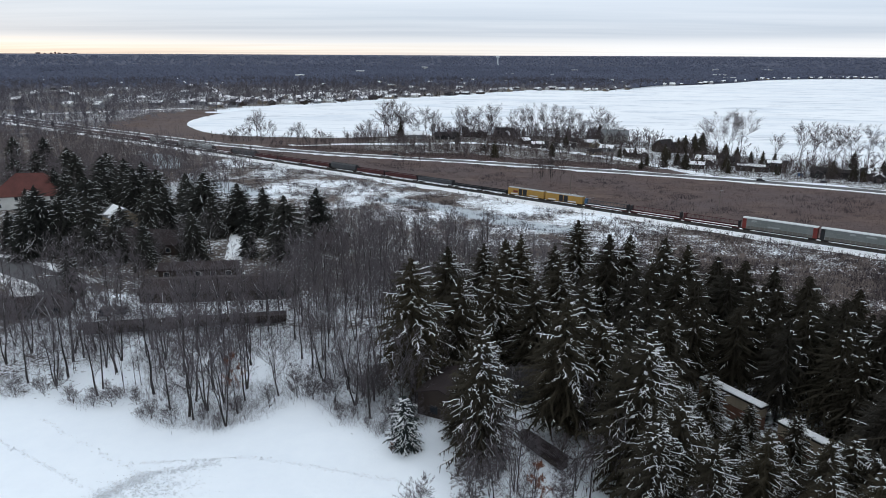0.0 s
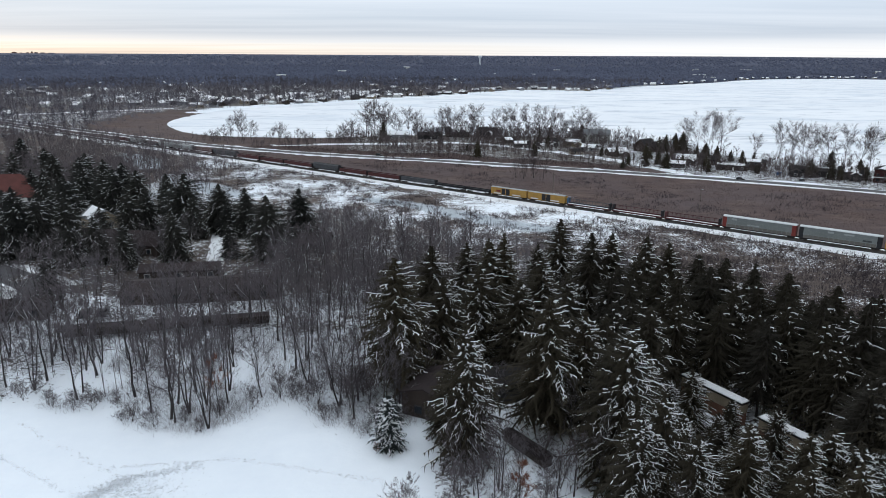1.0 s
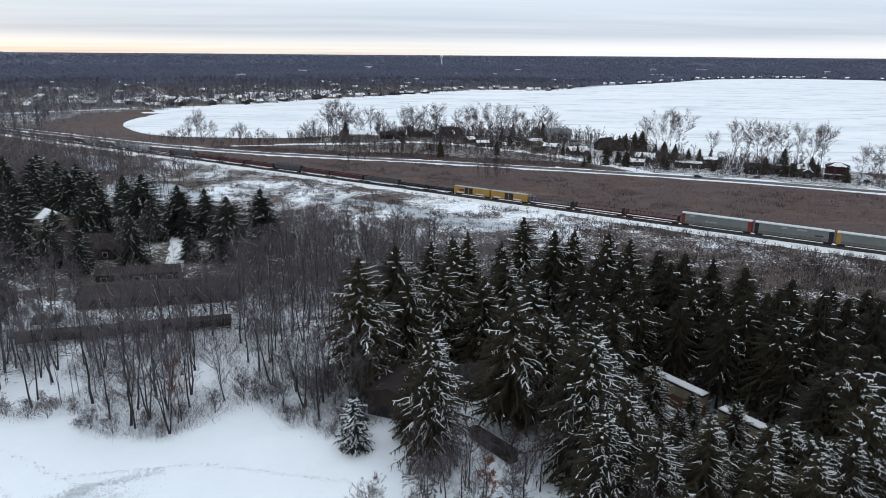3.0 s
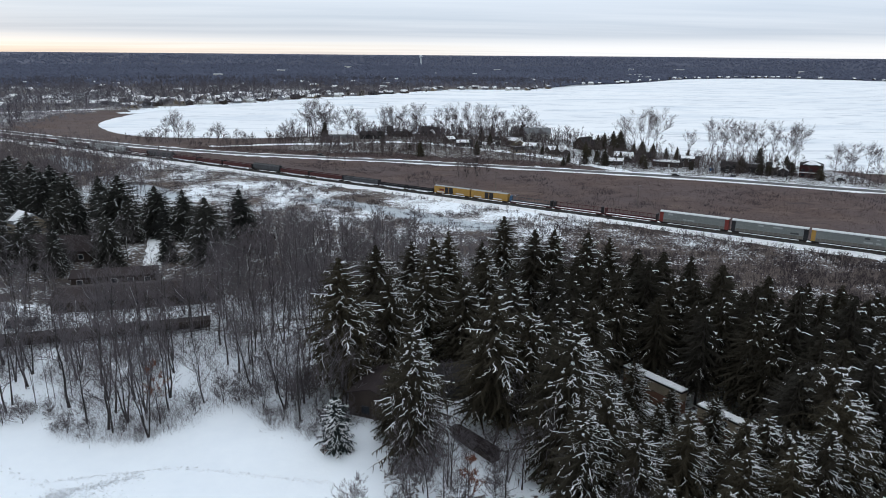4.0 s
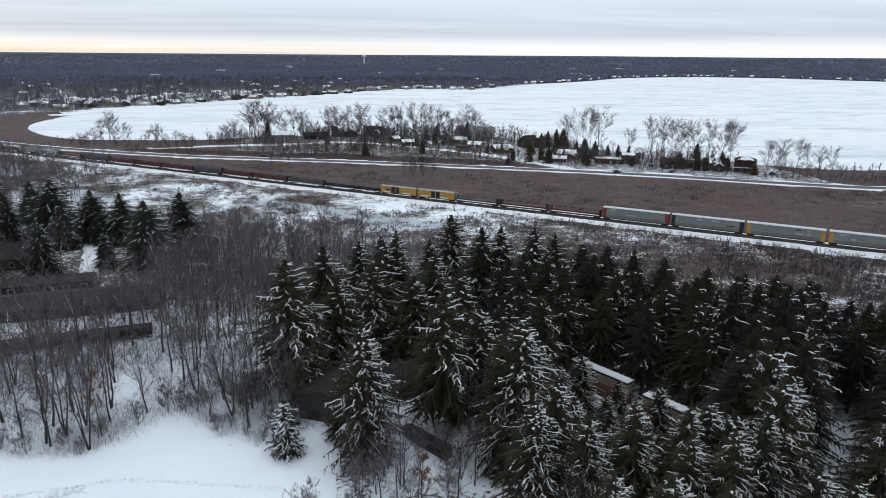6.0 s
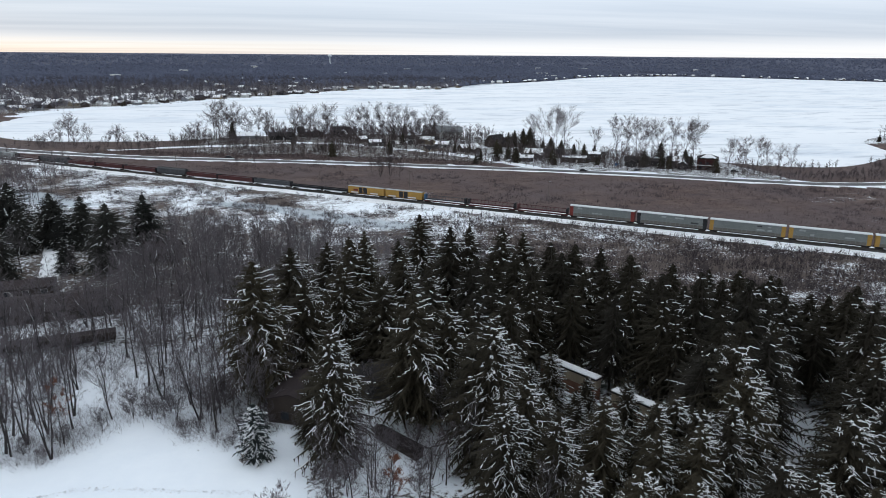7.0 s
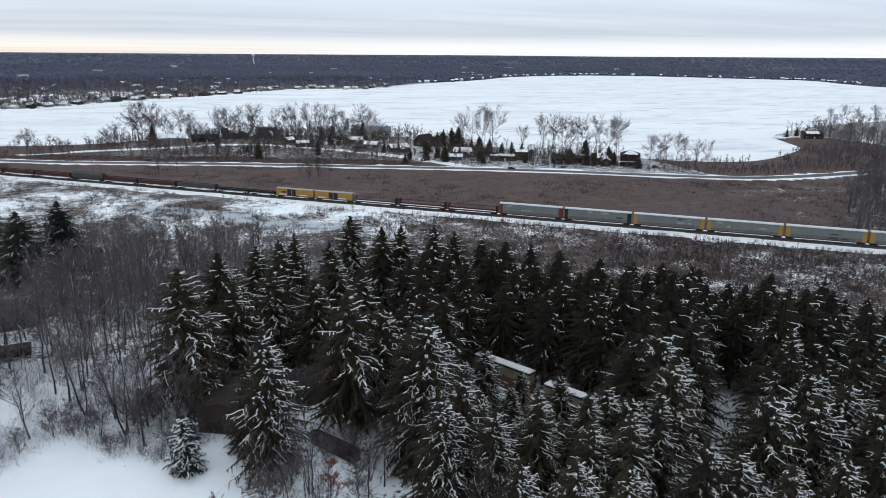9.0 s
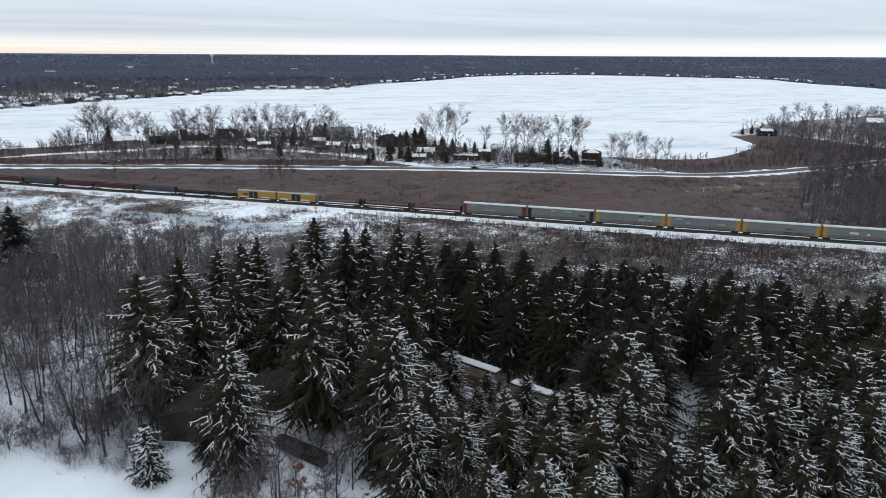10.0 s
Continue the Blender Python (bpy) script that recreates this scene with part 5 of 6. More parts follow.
    if wing:
        # a lower cross wing towards the road, with its own gable, roof and snow
        wl2, ww2, wx = 0.5 * W, 0.42 * L, wing * 0.22 * L
        lower = Matrix.Translation((wx, -b - wl2 * 0.5 + 0.6, 0)) @ Matrix.Rotation(radians(90), 4, "Z")
        ws = Shape().box(0, 0, -0.5, wl2 + 1.2, ww2, h * 0.8 + 0.5)
        c2, r2 = (wl2 + 1.2) / 2, rise * 0.7
        ws.add([(-c2, -ww2 / 2, h * 0.8), (-c2, ww2 / 2, h * 0.8), (-c2, 0, h * 0.8 + r2)], [(0, 2, 1)])
        part("wing_wall", ws, WALLS[wall], ob).matrix_basis = lower
        part("wing_roof", roof_shape(wl2 + 1.2, ww2, h * 0.8, r2, 0.18, 0.35), SNOW if rng.random() < snow else (roof or ROOF_DARK), ob).matrix_basis = lower
        wf = part("wing_window", Shape().box(wx, -b - wl2 - 0.02, 0.8, 1.7, 0.08, 1.4), trim or TRIM, ob)
        part("pane", Shape().box(wx, -b - wl2 - 0.05, 0.9, 1.5, 0.06, 1.2), PANE, wf)
    if chimney:
        part("chimney", Shape().box(L * 0.18, W * 0.12, h, 0.9, 0.9, rise + 1.2), CHIMNEY, ob)
    return tagged(ob, label or "%s house with a %s roof" % (wall, "snowy" if snow > 0.5 else "dark"), "house", group)


G = "houses on the lake spit"
house(27, 616, 8, 20, 11, 4.0, 4.4, "brown", snow=0.6, wing=1, storeys=2, windows=4, chimney=True, label="large dark brown lake house with a steep roof", group=G)
house(54, 614, -20, 15, 12, 3.6, 4.4, "dark", snow=0.9, wing=1, windows=3, storeys=2, label="dark lake house with a bright snowy roof", group=G)
house(-24, 604, 0, 18, 10, 3.0, 2.5, "grey", snow=1.0, label="low grey lake house under a full snow roof", group=G)
house(3, 596, 5, 20, 10, 3.2, 2.6, "dark", snow=0.4, label="long dark lake house with a patchy snow roof", group=G)
house(91, 527, -10, 17, 9, 3.0, 2.0, "white", snow=0.5, wing=1, label="low white house with a snowy roof", group=G)
house(74, 540, 0, 13, 8, 3.0, 2.0, "dark", snow=0.6, label="small dark house half hidden by trees", group=G)
house(117, 548, -15, 15, 9, 3.4, 2.4, "tan", snow=0.6, wing=1, label="tan house with a snowy roof among trees", group=G)
house(141, 578, -14, 22, 12, 6.0, 4.0, "white", ROOF_GREY, 0.2, wing=-1, storeys=2, windows=4, label="large pale two-storey house with a grey roof", group=G)
house(136, 496, 10, 14, 9, 3.0, 2.2, "brown", snow=0.8, wing=1, label="brown bungalow with a snowy roof", group=G)
house(164, 520, 35, 13, 11, 4.5, 4.5, "brown", snow=0.35, wing=1, storeys=2, label="brown house with a steep pointed roof", group=G)
house(161, 441, -20, 9, 7, 2.6, 1.4, "brown", snow=1.0, windows=2, label="small brown garage with a white snow roof", group=G, name="garage")
house(173, 459, -24, 12, 9, 3.2, 2.4, "dark", snow=0.9, wing=1, label="dark cottage with a white snow roof", group=G)
house(186, 455, -14, 11, 8, 3.2, 2.2, "brown", snow=0.8, label="brown cottage with a snowy roof among evergreens", group=G)
house(192, 431, -24, 18, 9, 3.0, 0.9, "brown", snow=0.4, label="long low brown house with a flat roof", group=G)
house(206, 430, -24, 12, 9, 5.4, 1.2, "brown", snow=0.5, storeys=2, label="boxy brown two-storey house with a low roof", group=G)
house(225, 409, -30, 14, 9, 3.8, 1.9, "dark", snow=0.0, chimney=True, wing=-1, label="dark house with a pale chimney by the road", group=G)
house(237, 405, -30, 10, 8, 3.4, 1.2, "dark", snow=0.4, label="low dark house by the road", group=G)
house(247, 397, -32, 13, 9, 4.4, 2.4, "dark", snow=0.6, wing=1, storeys=2, label="dark cottage with a snowy roof by the road", group=G)
house(261, 386, -34, 12, 10, 7.4, 2.0, "red", snow=0.5, hip=1.0, storeys=3, bands=True, trim=WALLS["dark"], label="tall dark red house with white balcony bands", group=G)
house(99, 556, 20, 11, 8, 3.0, 2.2, "white", snow=0.5, wing=-1, label="small white house with a snowy porch roof", group=G)
house(122, 520, -35, 10, 7, 2.8, 2.0, "grey", snow=0.8, label="small grey house under snow among hedges", group=G)
house(108, 500, 12, 8, 6, 2.5, 1.6, "tan", snow=0.5, windows=2, label="tan shed with a snowy roof", group=G, name="shed")
house(66, 566, 30, 9, 7, 2.8, 2.0, "brown", snow=0.7, windows=2, label="brown cottage half hidden by hedges", group=G)
blue_shed = new("shed")
blue_shed.matrix_basis = pose(212, 411, float(terrain(212, 411)), 0, 0, -30)
part("wall", Shape().box(0, 0, 0, 2.8, 2.2, 2.0), paint("blue_panel", (0.06, 0.17, 0.36), 0.6), blue_shed)
part("roof", roof_shape(2.8, 2.2, 2.0, 0.5, 0.08, 0.15), SNOW, blue_shed, "snowy little roof")
tagged(blue_shed, "small bright blue shed beside the lake houses", "shed", G)
house(506, 476, -30, 16, 10, 4.0, 2.0, "dark", snow=0.7, label="dark house on the far point", group="houses on the far point")
house(655, 488, -40, 24, 13, 6.5, 4.5, "grey", ROOF_GREY, 0.3, storeys=2, windows=5, chimney=True, label="large grey house with gables on the far point", group="houses on the far point")
G = "houses behind the wood"
house(-163, 272, 12, 25, 16, 5.4, 7.4, "white", ROOF_RED, 0.12, hip=1.0, storeys=2, windows=4, label="large pale house with a dark red hipped roof", group=G)
house(-113, 238, -44, 12, 8, 3.8, 3.2, "tan", ROOF_GREY, snow=0.5, storeys=2, label="tan gabled house with a grey roof among spruces", group=G)
house(-92, 208, -8, 26, 11, 3.4, 3.0, "brown", ROOF_BROWN, 0.0, windows=5, label="long brown house with a dark roof", group=G)
house(-35, 212, 0, 10, 8, 3.6, 2.4, "brown", ROOF_BROWN, 0.0, storeys=2, label="dull brown house behind bare trees", group=G, trim=WALLS["dark"])
house(-56, 167, 7, 36, 13, 2.5, 1.5, "brown", ROOF_BROWN, 0.0, windows=7, label="long low brown house under a wide dark roof", group=G, trim=WALLS["dark"])
house(-66, 181, 8, 20, 7, 2.9, 1.1, "brown", ROOF_BROWN, 0.0, windows=5, label="low brown house with pale windows", group=G)
house(-96, 152, 13, 18, 8, 2.6, 1.4, "brown", ROOF_BROWN, 0.0, windows=4, label="low brown house behind bare trees", group=G, trim=WALLS["dark"])
G = "houses below the spruces"
house(1.8, 108, 62, 10, 8, 4.3, 1.2, "brown", ROOF_BROWN, 0.0, storeys=2, windows=2, label="dark brown two-storey house beside a snowy field", group=G, trim=WALLS["dark"])
house(15, 113, 15, 16, 7, 3.6, 1.6, "dark", ROOF_DARK, 0.0, windows=4, label="dark brown house wing beneath the spruces", group=G, trim=WALLS["dark"])
house(15.3, 93.4, -56, 9, 1.5, 1.5, 0.3, "brown", ROOF_BROWN, 0.0, windows=3, label="narrow low dark brown house wing between bare trees", group=G, trim=WALLS["dark"])


def carport(x, y, turn, L, W, h, label):
    """A long open shelter: a flat dark roof with a deep fascia on two rows of posts, closed at the back."""
    ob = new("carport")
    ob.matrix_basis = pose(x, y, float(terrain(x, y)) - 0.1, 0, 0, turn)
    part("roof", Shape().box(0, 0, h, L, W, 0.22), ROOF_BROWN, ob)
    part("fascia", Shape().box(0, -W / 2 - 0.06, h - 0.3, L + 0.1, 0.12, 0.55), WALLS["brown"], ob)
    part("back_wall", Shape().box(0, W / 2 - 0.3, -0.3, L - 0.4, 0.15, h + 0.3), WALLS["brown"], ob)
    for i in range(12):
        part("post", Shape().box(-L / 2 + 0.4 + (L - 0.8) * i / 11, -W / 2 + 0.3, -0.3, 0.18, 0.18, h + 0.3), WALLS["brown"], ob)
    return tagged(ob, label, "carport", "houses behind the wood")


carport(-56, 142.1, 10.8, 43, 2.8, 2.5, "very long low carport with a flat dark brown roof")


def flat_hall(x, y, turn, L, W, h, label):
    """A flat-roofed brick hall with a pale band under its snowy roof."""
    ob = new("brick_hall")
    ob.matrix_basis = pose(x, y, float(terrain(x, y)) - 0.1, 0, 0, turn)
    part("wall", Shape().box(0, 0, -0.3, L, W, h - 1.2), WALLS["brick"], ob)
    part("fascia", Shape().box(0, 0, h - 1.9, L + 0.1, W + 0.1, 1.8), WALLS["tan"], ob, "pale tan band under the roof")
    part("roof", Shape().box(0, 0, h - 0.1, L + 0.6, W + 0.5, 0.25), ROOF_DARK, ob)
    part("roof_snow", Shape().box(0, 0, h + 0.15, L + 0.3, W + 0.2, 0.16), SNOW, ob, "even layer of snow on the flat roof")
    for i in (1,):
        fr = part("window", Shape().box(-L / 2 + 1.5 + 3 * i, -W / 2 - 0.08, h - 1.35, 1.6, 0.1, 0.8), WALLS["dark"], ob)
        part("pane", Shape().box(-L / 2 + 1.5 + 3 * i, -W / 2 - 0.11, h - 1.28, 1.4, 0.1, 0.66), PANE, fr)
    return tagged(ob, label, "building", "brick halls under the spruces")


flat_hall(48.3, 105.5, -61, 12, 1.6, 4.4, "brick hall with a tan band and snowy flat roof")
flat_hall(54.6, 92.5, -61, 9, 1.6, 4.0, "lower brick hall with a snowy flat roof")

# the town round the lake: small far houses
FAR_WALLS = ("white", "grey", "tan", "brown", "dark")


def far_house(x, y, turn, L, W, h, rise, wall, snowy):
    ob = new("house")
    ob.matrix_basis = pose(x, y, float(terrain(x, y)) - 0.2, 0, 0, turn)
    a, b = L / 2, W / 2
    w = Shape().box(0, 0, -0.5, L, W, h + 0.5)
    w.add([(-a, -b, h), (-a, b, h), (-a, 0, h + rise), (a, -b, h), (a, b, h), (a, 0, h + rise)], [(0, 2, 1), (3, 4, 5)])
    part("wall", w, WALLS[wall], ob)
    part("roof", roof_shape(L, W, h, rise, 0.35, 0.5), SNOW if snowy else ROOF_DARK, ob, "roof under deep snow" if snowy else "")
    for i in (-0.28, 0.28):
        part("window", Shape().box(i * L, -b - 0.05, 1.0, 1.6, 0.12, 1.4), PANE, ob)
    return tagged(ob, "far %s house with a %s roof by the lake" % (wall, "snow-white" if snowy else "dark"), "house", "far houses of the town")


town = []
shore = [p for p in LAKE]
for (ax, ay), (bx, by) in zip(shore, shore[1:]):
    dx, dy = bx - ax, by - ay
    ln = math.hypot(dx, dy)
    if ay < 960 or ln < 1:
        continue
    for k in range(int(ln / (30 if ay < 1400 else 13)) + 1):
        t = RNG.random()
        out = RNG.uniform(14, 70)
        x, y = ax + dx * t - dy / ln * out, ay + dy * t + dx / ln * out
        if inside(np.array(x), np.array(y), LAKE) or near_line(np.array(x), np.array(y), LAKE) < 12 or too_close(x, y, town, 15):
            continue
        town.append((x, y))
        far_house(x, y, math.degrees(math.atan2(dy, dx)) + RNG.choice((0, 90)) + RNG.uniform(-12, 12), RNG.uniform(8, 14), RNG.uniform(6, 9), RNG.uniform(2.6, 4.4), RNG.uniform(1.8, 2.8), RNG.choice(FAR_WALLS), RNG.random() < 0.9)
for x, y in scatter(60, 17, lambda: polar(-24, -3, 780, 1350), lambda x, y: not inside(np.array(x), np.array(y), LAKE) and (x < -440 or y > 950) and 16 < near_line(np.array(x), np.array(y), LAKE) < 170, town) + scatter(80, 24, lambda: polar(-36, 14, 760, 2100), lambda x, y: not inside(np.array(x), np.array(y), LAKE) and (x < -440 or y > 950) and near_line(np.array(x), np.array(y), LAKE) > 30, town):
    far_house(x, y, RNG.uniform(0, 180), RNG.uniform(10, 18), RNG.uniform(8, 12), RNG.uniform(3, 5.5), RNG.uniform(2.2, 3.4), RNG.choice(FAR_WALLS), RNG.random() < 0.88)


# wide low halls with white roofs far off beyond the lake
for x, y in scatter(12, 90, lambda: polar(-34, 34, 2100, 3200), lambda x, y: not inside(np.array(x), np.array(y), LAKE) and near_line(np.array(x), np.array(y), LAKE) > 60, []):
    ob = new("far_hall")
    ob.matrix_basis = pose(x, y, float(terrain(x, y)) - 0.3, 0, 0, RNG.uniform(0, 180))
    a, b, h = RNG.uniform(14, 46), RNG.uniform(12, 20), RNG.uniform(8, 11)
    part("wall", Shape().box(0, 0, 0, a, b, h), WALLS[RNG.choice(("white", "grey"))], ob)
    part("roof", Shape().box(0, 0, h, a + 1, b + 1, 0.8), SNOW, ob, "flat roof under snow")
    tagged(ob, "wide pale hall with a snow-white flat roof", "building", "far halls beyond the lake")


# ---- the goods train, as it stands on the line ----
CAR = {"yellow": paint("yellow_car", (0.40, 0.235, 0.06), 0.6, dirt=0.75), "maroon": paint("maroon_car", (0.090, 0.030, 0.030), 0.7), "black": paint("black_car", (0.022, 0.022, 0.026), 0.6), "slate": paint("slate_car", (0.075, 0.078, 0.085), 0.7),
       "pale": paint("pale_car", (0.36, 0.38, 0.38), 0.6, dirt=0.8), "rack": paint("galvanised_panel", (0.21, 0.228, 0.225), 0.55, 0.2, dirt=0.8), "rust_panel": paint("stained_panel", (0.165, 0.155, 0.140), 0.6, 0.1, dirt=0.7), "rack_roof": paint("rack_roof", (0.62, 0.65, 0.66), 0.5, 0.2, dirt=0.85),
       "red": paint("red_end", (0.20, 0.036, 0.030), 0.6), "blue": paint("blue_end", (0.05, 0.12, 0.21), 0.6), "frame": paint("car_frame", (0.030, 0.026, 0.025), 0.8), "white": paint("white_lettering", (0.6, 0.6, 0.6), 0.6, dirt=0.9)}


def bogies(ob, L):
    """Two trucks with four wheels each."""
    for sx in (-1, 1):
        tr = part("truck", Shape().box(sx * (L / 2 - 2.2), 0, 0.35, 2.4, 2.2, 0.4), CAR["frame"], ob)
        for wx in (-0.9, 0.9):
            for wy in (-0.75, 0.75):
                s = Shape()
                s.tube([(sx * (L / 2 - 2.2) + wx, wy - 0.07, 0.47), (sx * (L / 2 - 2.2) + wx, wy + 0.07, 0.47)], [0.46, 0.46], 10, True)
                part("wheel", s, STEEL, tr)
    for sx in (-1, 1):
        part("coupler", Shape().box(sx * (L / 2 + 0.25), 0, 0.75, 0.9, 0.35, 0.3), CAR["frame"], ob)


def car_at(name, s, L):
    ob = new(name)
    x, y = rail_at(s + L / 2)
    ob.matrix_basis = pose(x, y, 0.72, 0, 0, math.degrees(math.atan2(-0.626, 0.78)))
    return ob


def autorack(s, L, ends, ribs=14):
    ob = car_at("autorack_car", s, L)
    B = L - 1.0
    part("underframe", Shape().box(0, 0, 0.75, B, 2.7, 0.4), CAR["frame"], ob)
    part("body", Shape().box(0, 0, 1.1, B - 3.0, 2.9, 4.15), CAR["rack"], ob)
    for side in (-1, 1):
        for i in range(ribs + 1):
            part("rib", Shape().box(-B / 2 + 1.6 + (B - 3.2) * i / ribs, side * 1.49, 1.1, 0.14, 0.1, 4.15), CAR["rack"], ob)
        for z in (2.45, 3.85):
            part("rail_band", Shape().box(0, side * 1.48, z, B - 3.0, 0.07, 0.12), CAR["rack"], ob)
    roof = Shape()
    h = B / 2
    prof = [(-1.5, 5.2), (-1.35, 5.5), (-0.5, 5.68), (0.5, 5.68), (1.35, 5.5), (1.5, 5.2)]
    roof.add([(sx * h, y, z) for sx in (-1, 1) for y, z in prof], [(k, k + 1, k + 7, k + 6) for k in range(5)] + [tuple(range(6))[::-1], tuple(range(6, 12)), (5, 0, 6, 11)])
    part("roof", roof, CAR["rack_roof"], ob)
    for sx, col in zip((-1, 1), ends):
        part("end_door", Shape().box(sx * (h - 0.78), 0, 1.1, 1.5, 2.98, 4.12), CAR[col], ob, "%s end doors" % col)
    marks = random.Random(int(s) + 3)
    for _ in range(marks.choice((2, 3, 4))):
        part("placard", Shape().box(L * marks.uniform(-0.34, 0.34), -1.53, marks.choice((1.4, 2.7, 3.0, 4.1)), marks.uniform(0.9, 3.4), 0.06, marks.uniform(0.35, 0.8)), CAR[marks.choice(("pale", "pale", "rack_roof", "slate"))], ob)
    part("lower_panel", Shape().box(0, -1.465, 1.1, B - 3.0, 0.05, 1.2), CAR["rust_panel"], ob, "rust-stained lower side panels")
    bogies(ob, L)
    return tagged(ob, "grey panelled autorack rail car with %s ends" % ends[0], "rail car", "cars of the goods train")


def boxcar(s, L, col, tag):
    ob = car_at("boxcar", s, L)
    B = L - 1.0
    part("underframe", Shape().box(0, 0, 0.75, B, 2.6, 0.35), CAR["frame"], ob)
    part("body", Shape().box(0, 0, 1.05, B, 2.9, 3.35), CAR[col], ob)
    roof = Shape()
    roof.add([(sx * B / 2, y, z) for sx in (-1, 1) for y, z in ((-1.52, 4.38), (0, 4.72), (1.52, 4.38))], [(0, 1, 4, 3), (1, 2, 5, 4), (0, 2, 1), (3, 4, 5), (0, 3, 5, 2)])
    part("roof", roof, CAR["pale"], ob)
    for side in (-1, 1):
        part("door", Shape().box(-L * 0.02 + tag, side * 1.48, 1.15, 4.6, 0.1, 3.0), CAR["black"], ob, "dark sliding double door")
        part("door_post", Shape().box(-L * 0.02 + tag, side * 1.55, 1.15, 0.25, 0.06, 3.0), CAR[col], ob)
        for i in range(10):
            part("rib", Shape().box(-B / 2 + 0.3 + (B - 0.6) * i / 9, side * 1.48, 1.1, 0.10, 0.08, 3.25), CAR[col], ob)
    if tag < 0:
        part("emblem", Shape().box(-L * 0.27, -1.53, 2.3, 2.6, 0.06, 0.9), CAR["red"], ob)
    part("lettering", Shape().box(L * 0.22, -1.53, 1.4, 4.5, 0.06, 0.5), CAR["white"], ob)
    part("lettering", Shape().box(-L * 0.30, -1.53, 1.3, 4.0, 0.06, 0.55), CAR["white"], ob)
    bogies(ob, L)
    return tagged(ob, "yellow boxcar with dark doors and pale lettering", "rail car", "cars of the goods train")


def gondola(s, L, col, low):
    ob = car_at("gondola_car", s, L)
    B = L - 1.2
    top = 2.2 if low else 3.3
    part("underframe", Shape().box(0, 0, 0.8, B, 2.5, 0.3), CAR["frame"], ob)
    for side in (-1, 1):
        part("side_wall", Shape().box(0, side * 1.4, 1.1, B, 0.12, top - 1.1), CAR[col], ob)
        for i in range(9):
            part("rib", Shape().box(-B / 2 + 0.4 + (B - 0.8) * i / 8, side * 1.5, 1.1, 0.16, 0.12, top - 1.1), CAR[col], ob)
        part("sill", Shape().box(0, side * 1.49, 0.98, B, 0.1, 0.2), SNOW, ob, "snowy side sill")
    part("load", Shape().box(0, 0, 1.1, B - 0.3, 2.6, top - 1.5), CAR["slate"] if col != "black" else CAR["black"], ob, "dark load in the wagon")
    for sx in (-1, 1):
        part("end_wall", Shape().box(sx * (B / 2 - 0.1), 0, 1.1, 0.2, 2.9, top - 0.9), CAR["black"], ob)
    bogies(ob, L)
    return tagged(ob, "%s open rail wagon with a snowy sill" % col, "rail car", "cars of the goods train")


def hopper(s, L, col):
    ob = car_at("hopper_car", s, L)
    B = L - 1.2
    body = Shape()
    a, b = B / 2, B / 2 - 2.2
    prof = [(-1.0, 1.1), (-1.5, 2.0), (-1.5, 3.9), (-0.7, 4.5), (0.7, 4.5), (1.5, 3.9), (1.5, 2.0), (1.0, 1.1)]
    body.add([(sx * (b if z < 1.5 else a - 0.3), y, z) for sx in (-1, 1) for y, z in prof], [(k, k + 1, k + 9, k + 8) for k in range(7)] + [tuple(range(8))[::-1], tuple(range(8, 16)), (7, 0, 8, 15)])
    part("body", body, CAR[col], ob)
    part("underframe", Shape().box(0, 0, 0.8, B, 2.2, 0.3), CAR["frame"], ob)
    part("walkway", Shape().box(0, 0, 4.55, B - 1, 1.2, 0.08), CAR["frame"], ob)
    for i in range(7):
        for side in (-1, 1):
            part("rib", Shape().box(-a + 1.4 + (B - 2.8) * i / 6, side * 1.53, 2.0, 0.14, 0.1, 1.9), CAR[col], ob)
    bogies(ob, L)
    return tagged(ob, "%s covered hopper rail car" % col, "rail car", "cars of the goods train")


def bulkhead_flat(s, L, col, end):
    ob = car_at("flat_car", s, L)
    B = L - 1.0
    part("deck", Shape().box(0, 0, 0.95, B, 2.8, 0.35), CAR[col], ob)
    part("deck_snow", Shape().box(0, 0, 1.3, B - 1.2, 2.4, 0.12), SNOW, ob, "thin snow on the deck")
    part("side_sill", Shape().box(0, -1.45, 0.75, B, 0.1, 0.45), CAR["maroon"], ob)
    part("centre_beam", Shape().box(0, 0, 1.42, B - 1.2, 0.35, 0.6), CAR[col], ob)
    part("top_chord", Shape().box(0, 0, 3.4, B - 1.0, 0.22, 0.18), CAR[col], ob)
    for i in range(13):
        part("strut", Shape().box(-B / 2 + 1.0 + (B - 2.0) * i / 12, 0, 1.3, 0.12, 0.16, 2.15), CAR[col], ob)
    for sx, c in ((-1, end), (1, "black")):
        part("bulkhead", Shape().box(sx * (B / 2 - 0.4), 0, 1.3, 0.5, 2.7, 2.5), CAR[c], ob, "%s bulkhead" % c)
    bogies(ob, L)
    return tagged(ob, "empty maroon bulkhead flat car dusted with snow", "rail car", "cars of the goods train")


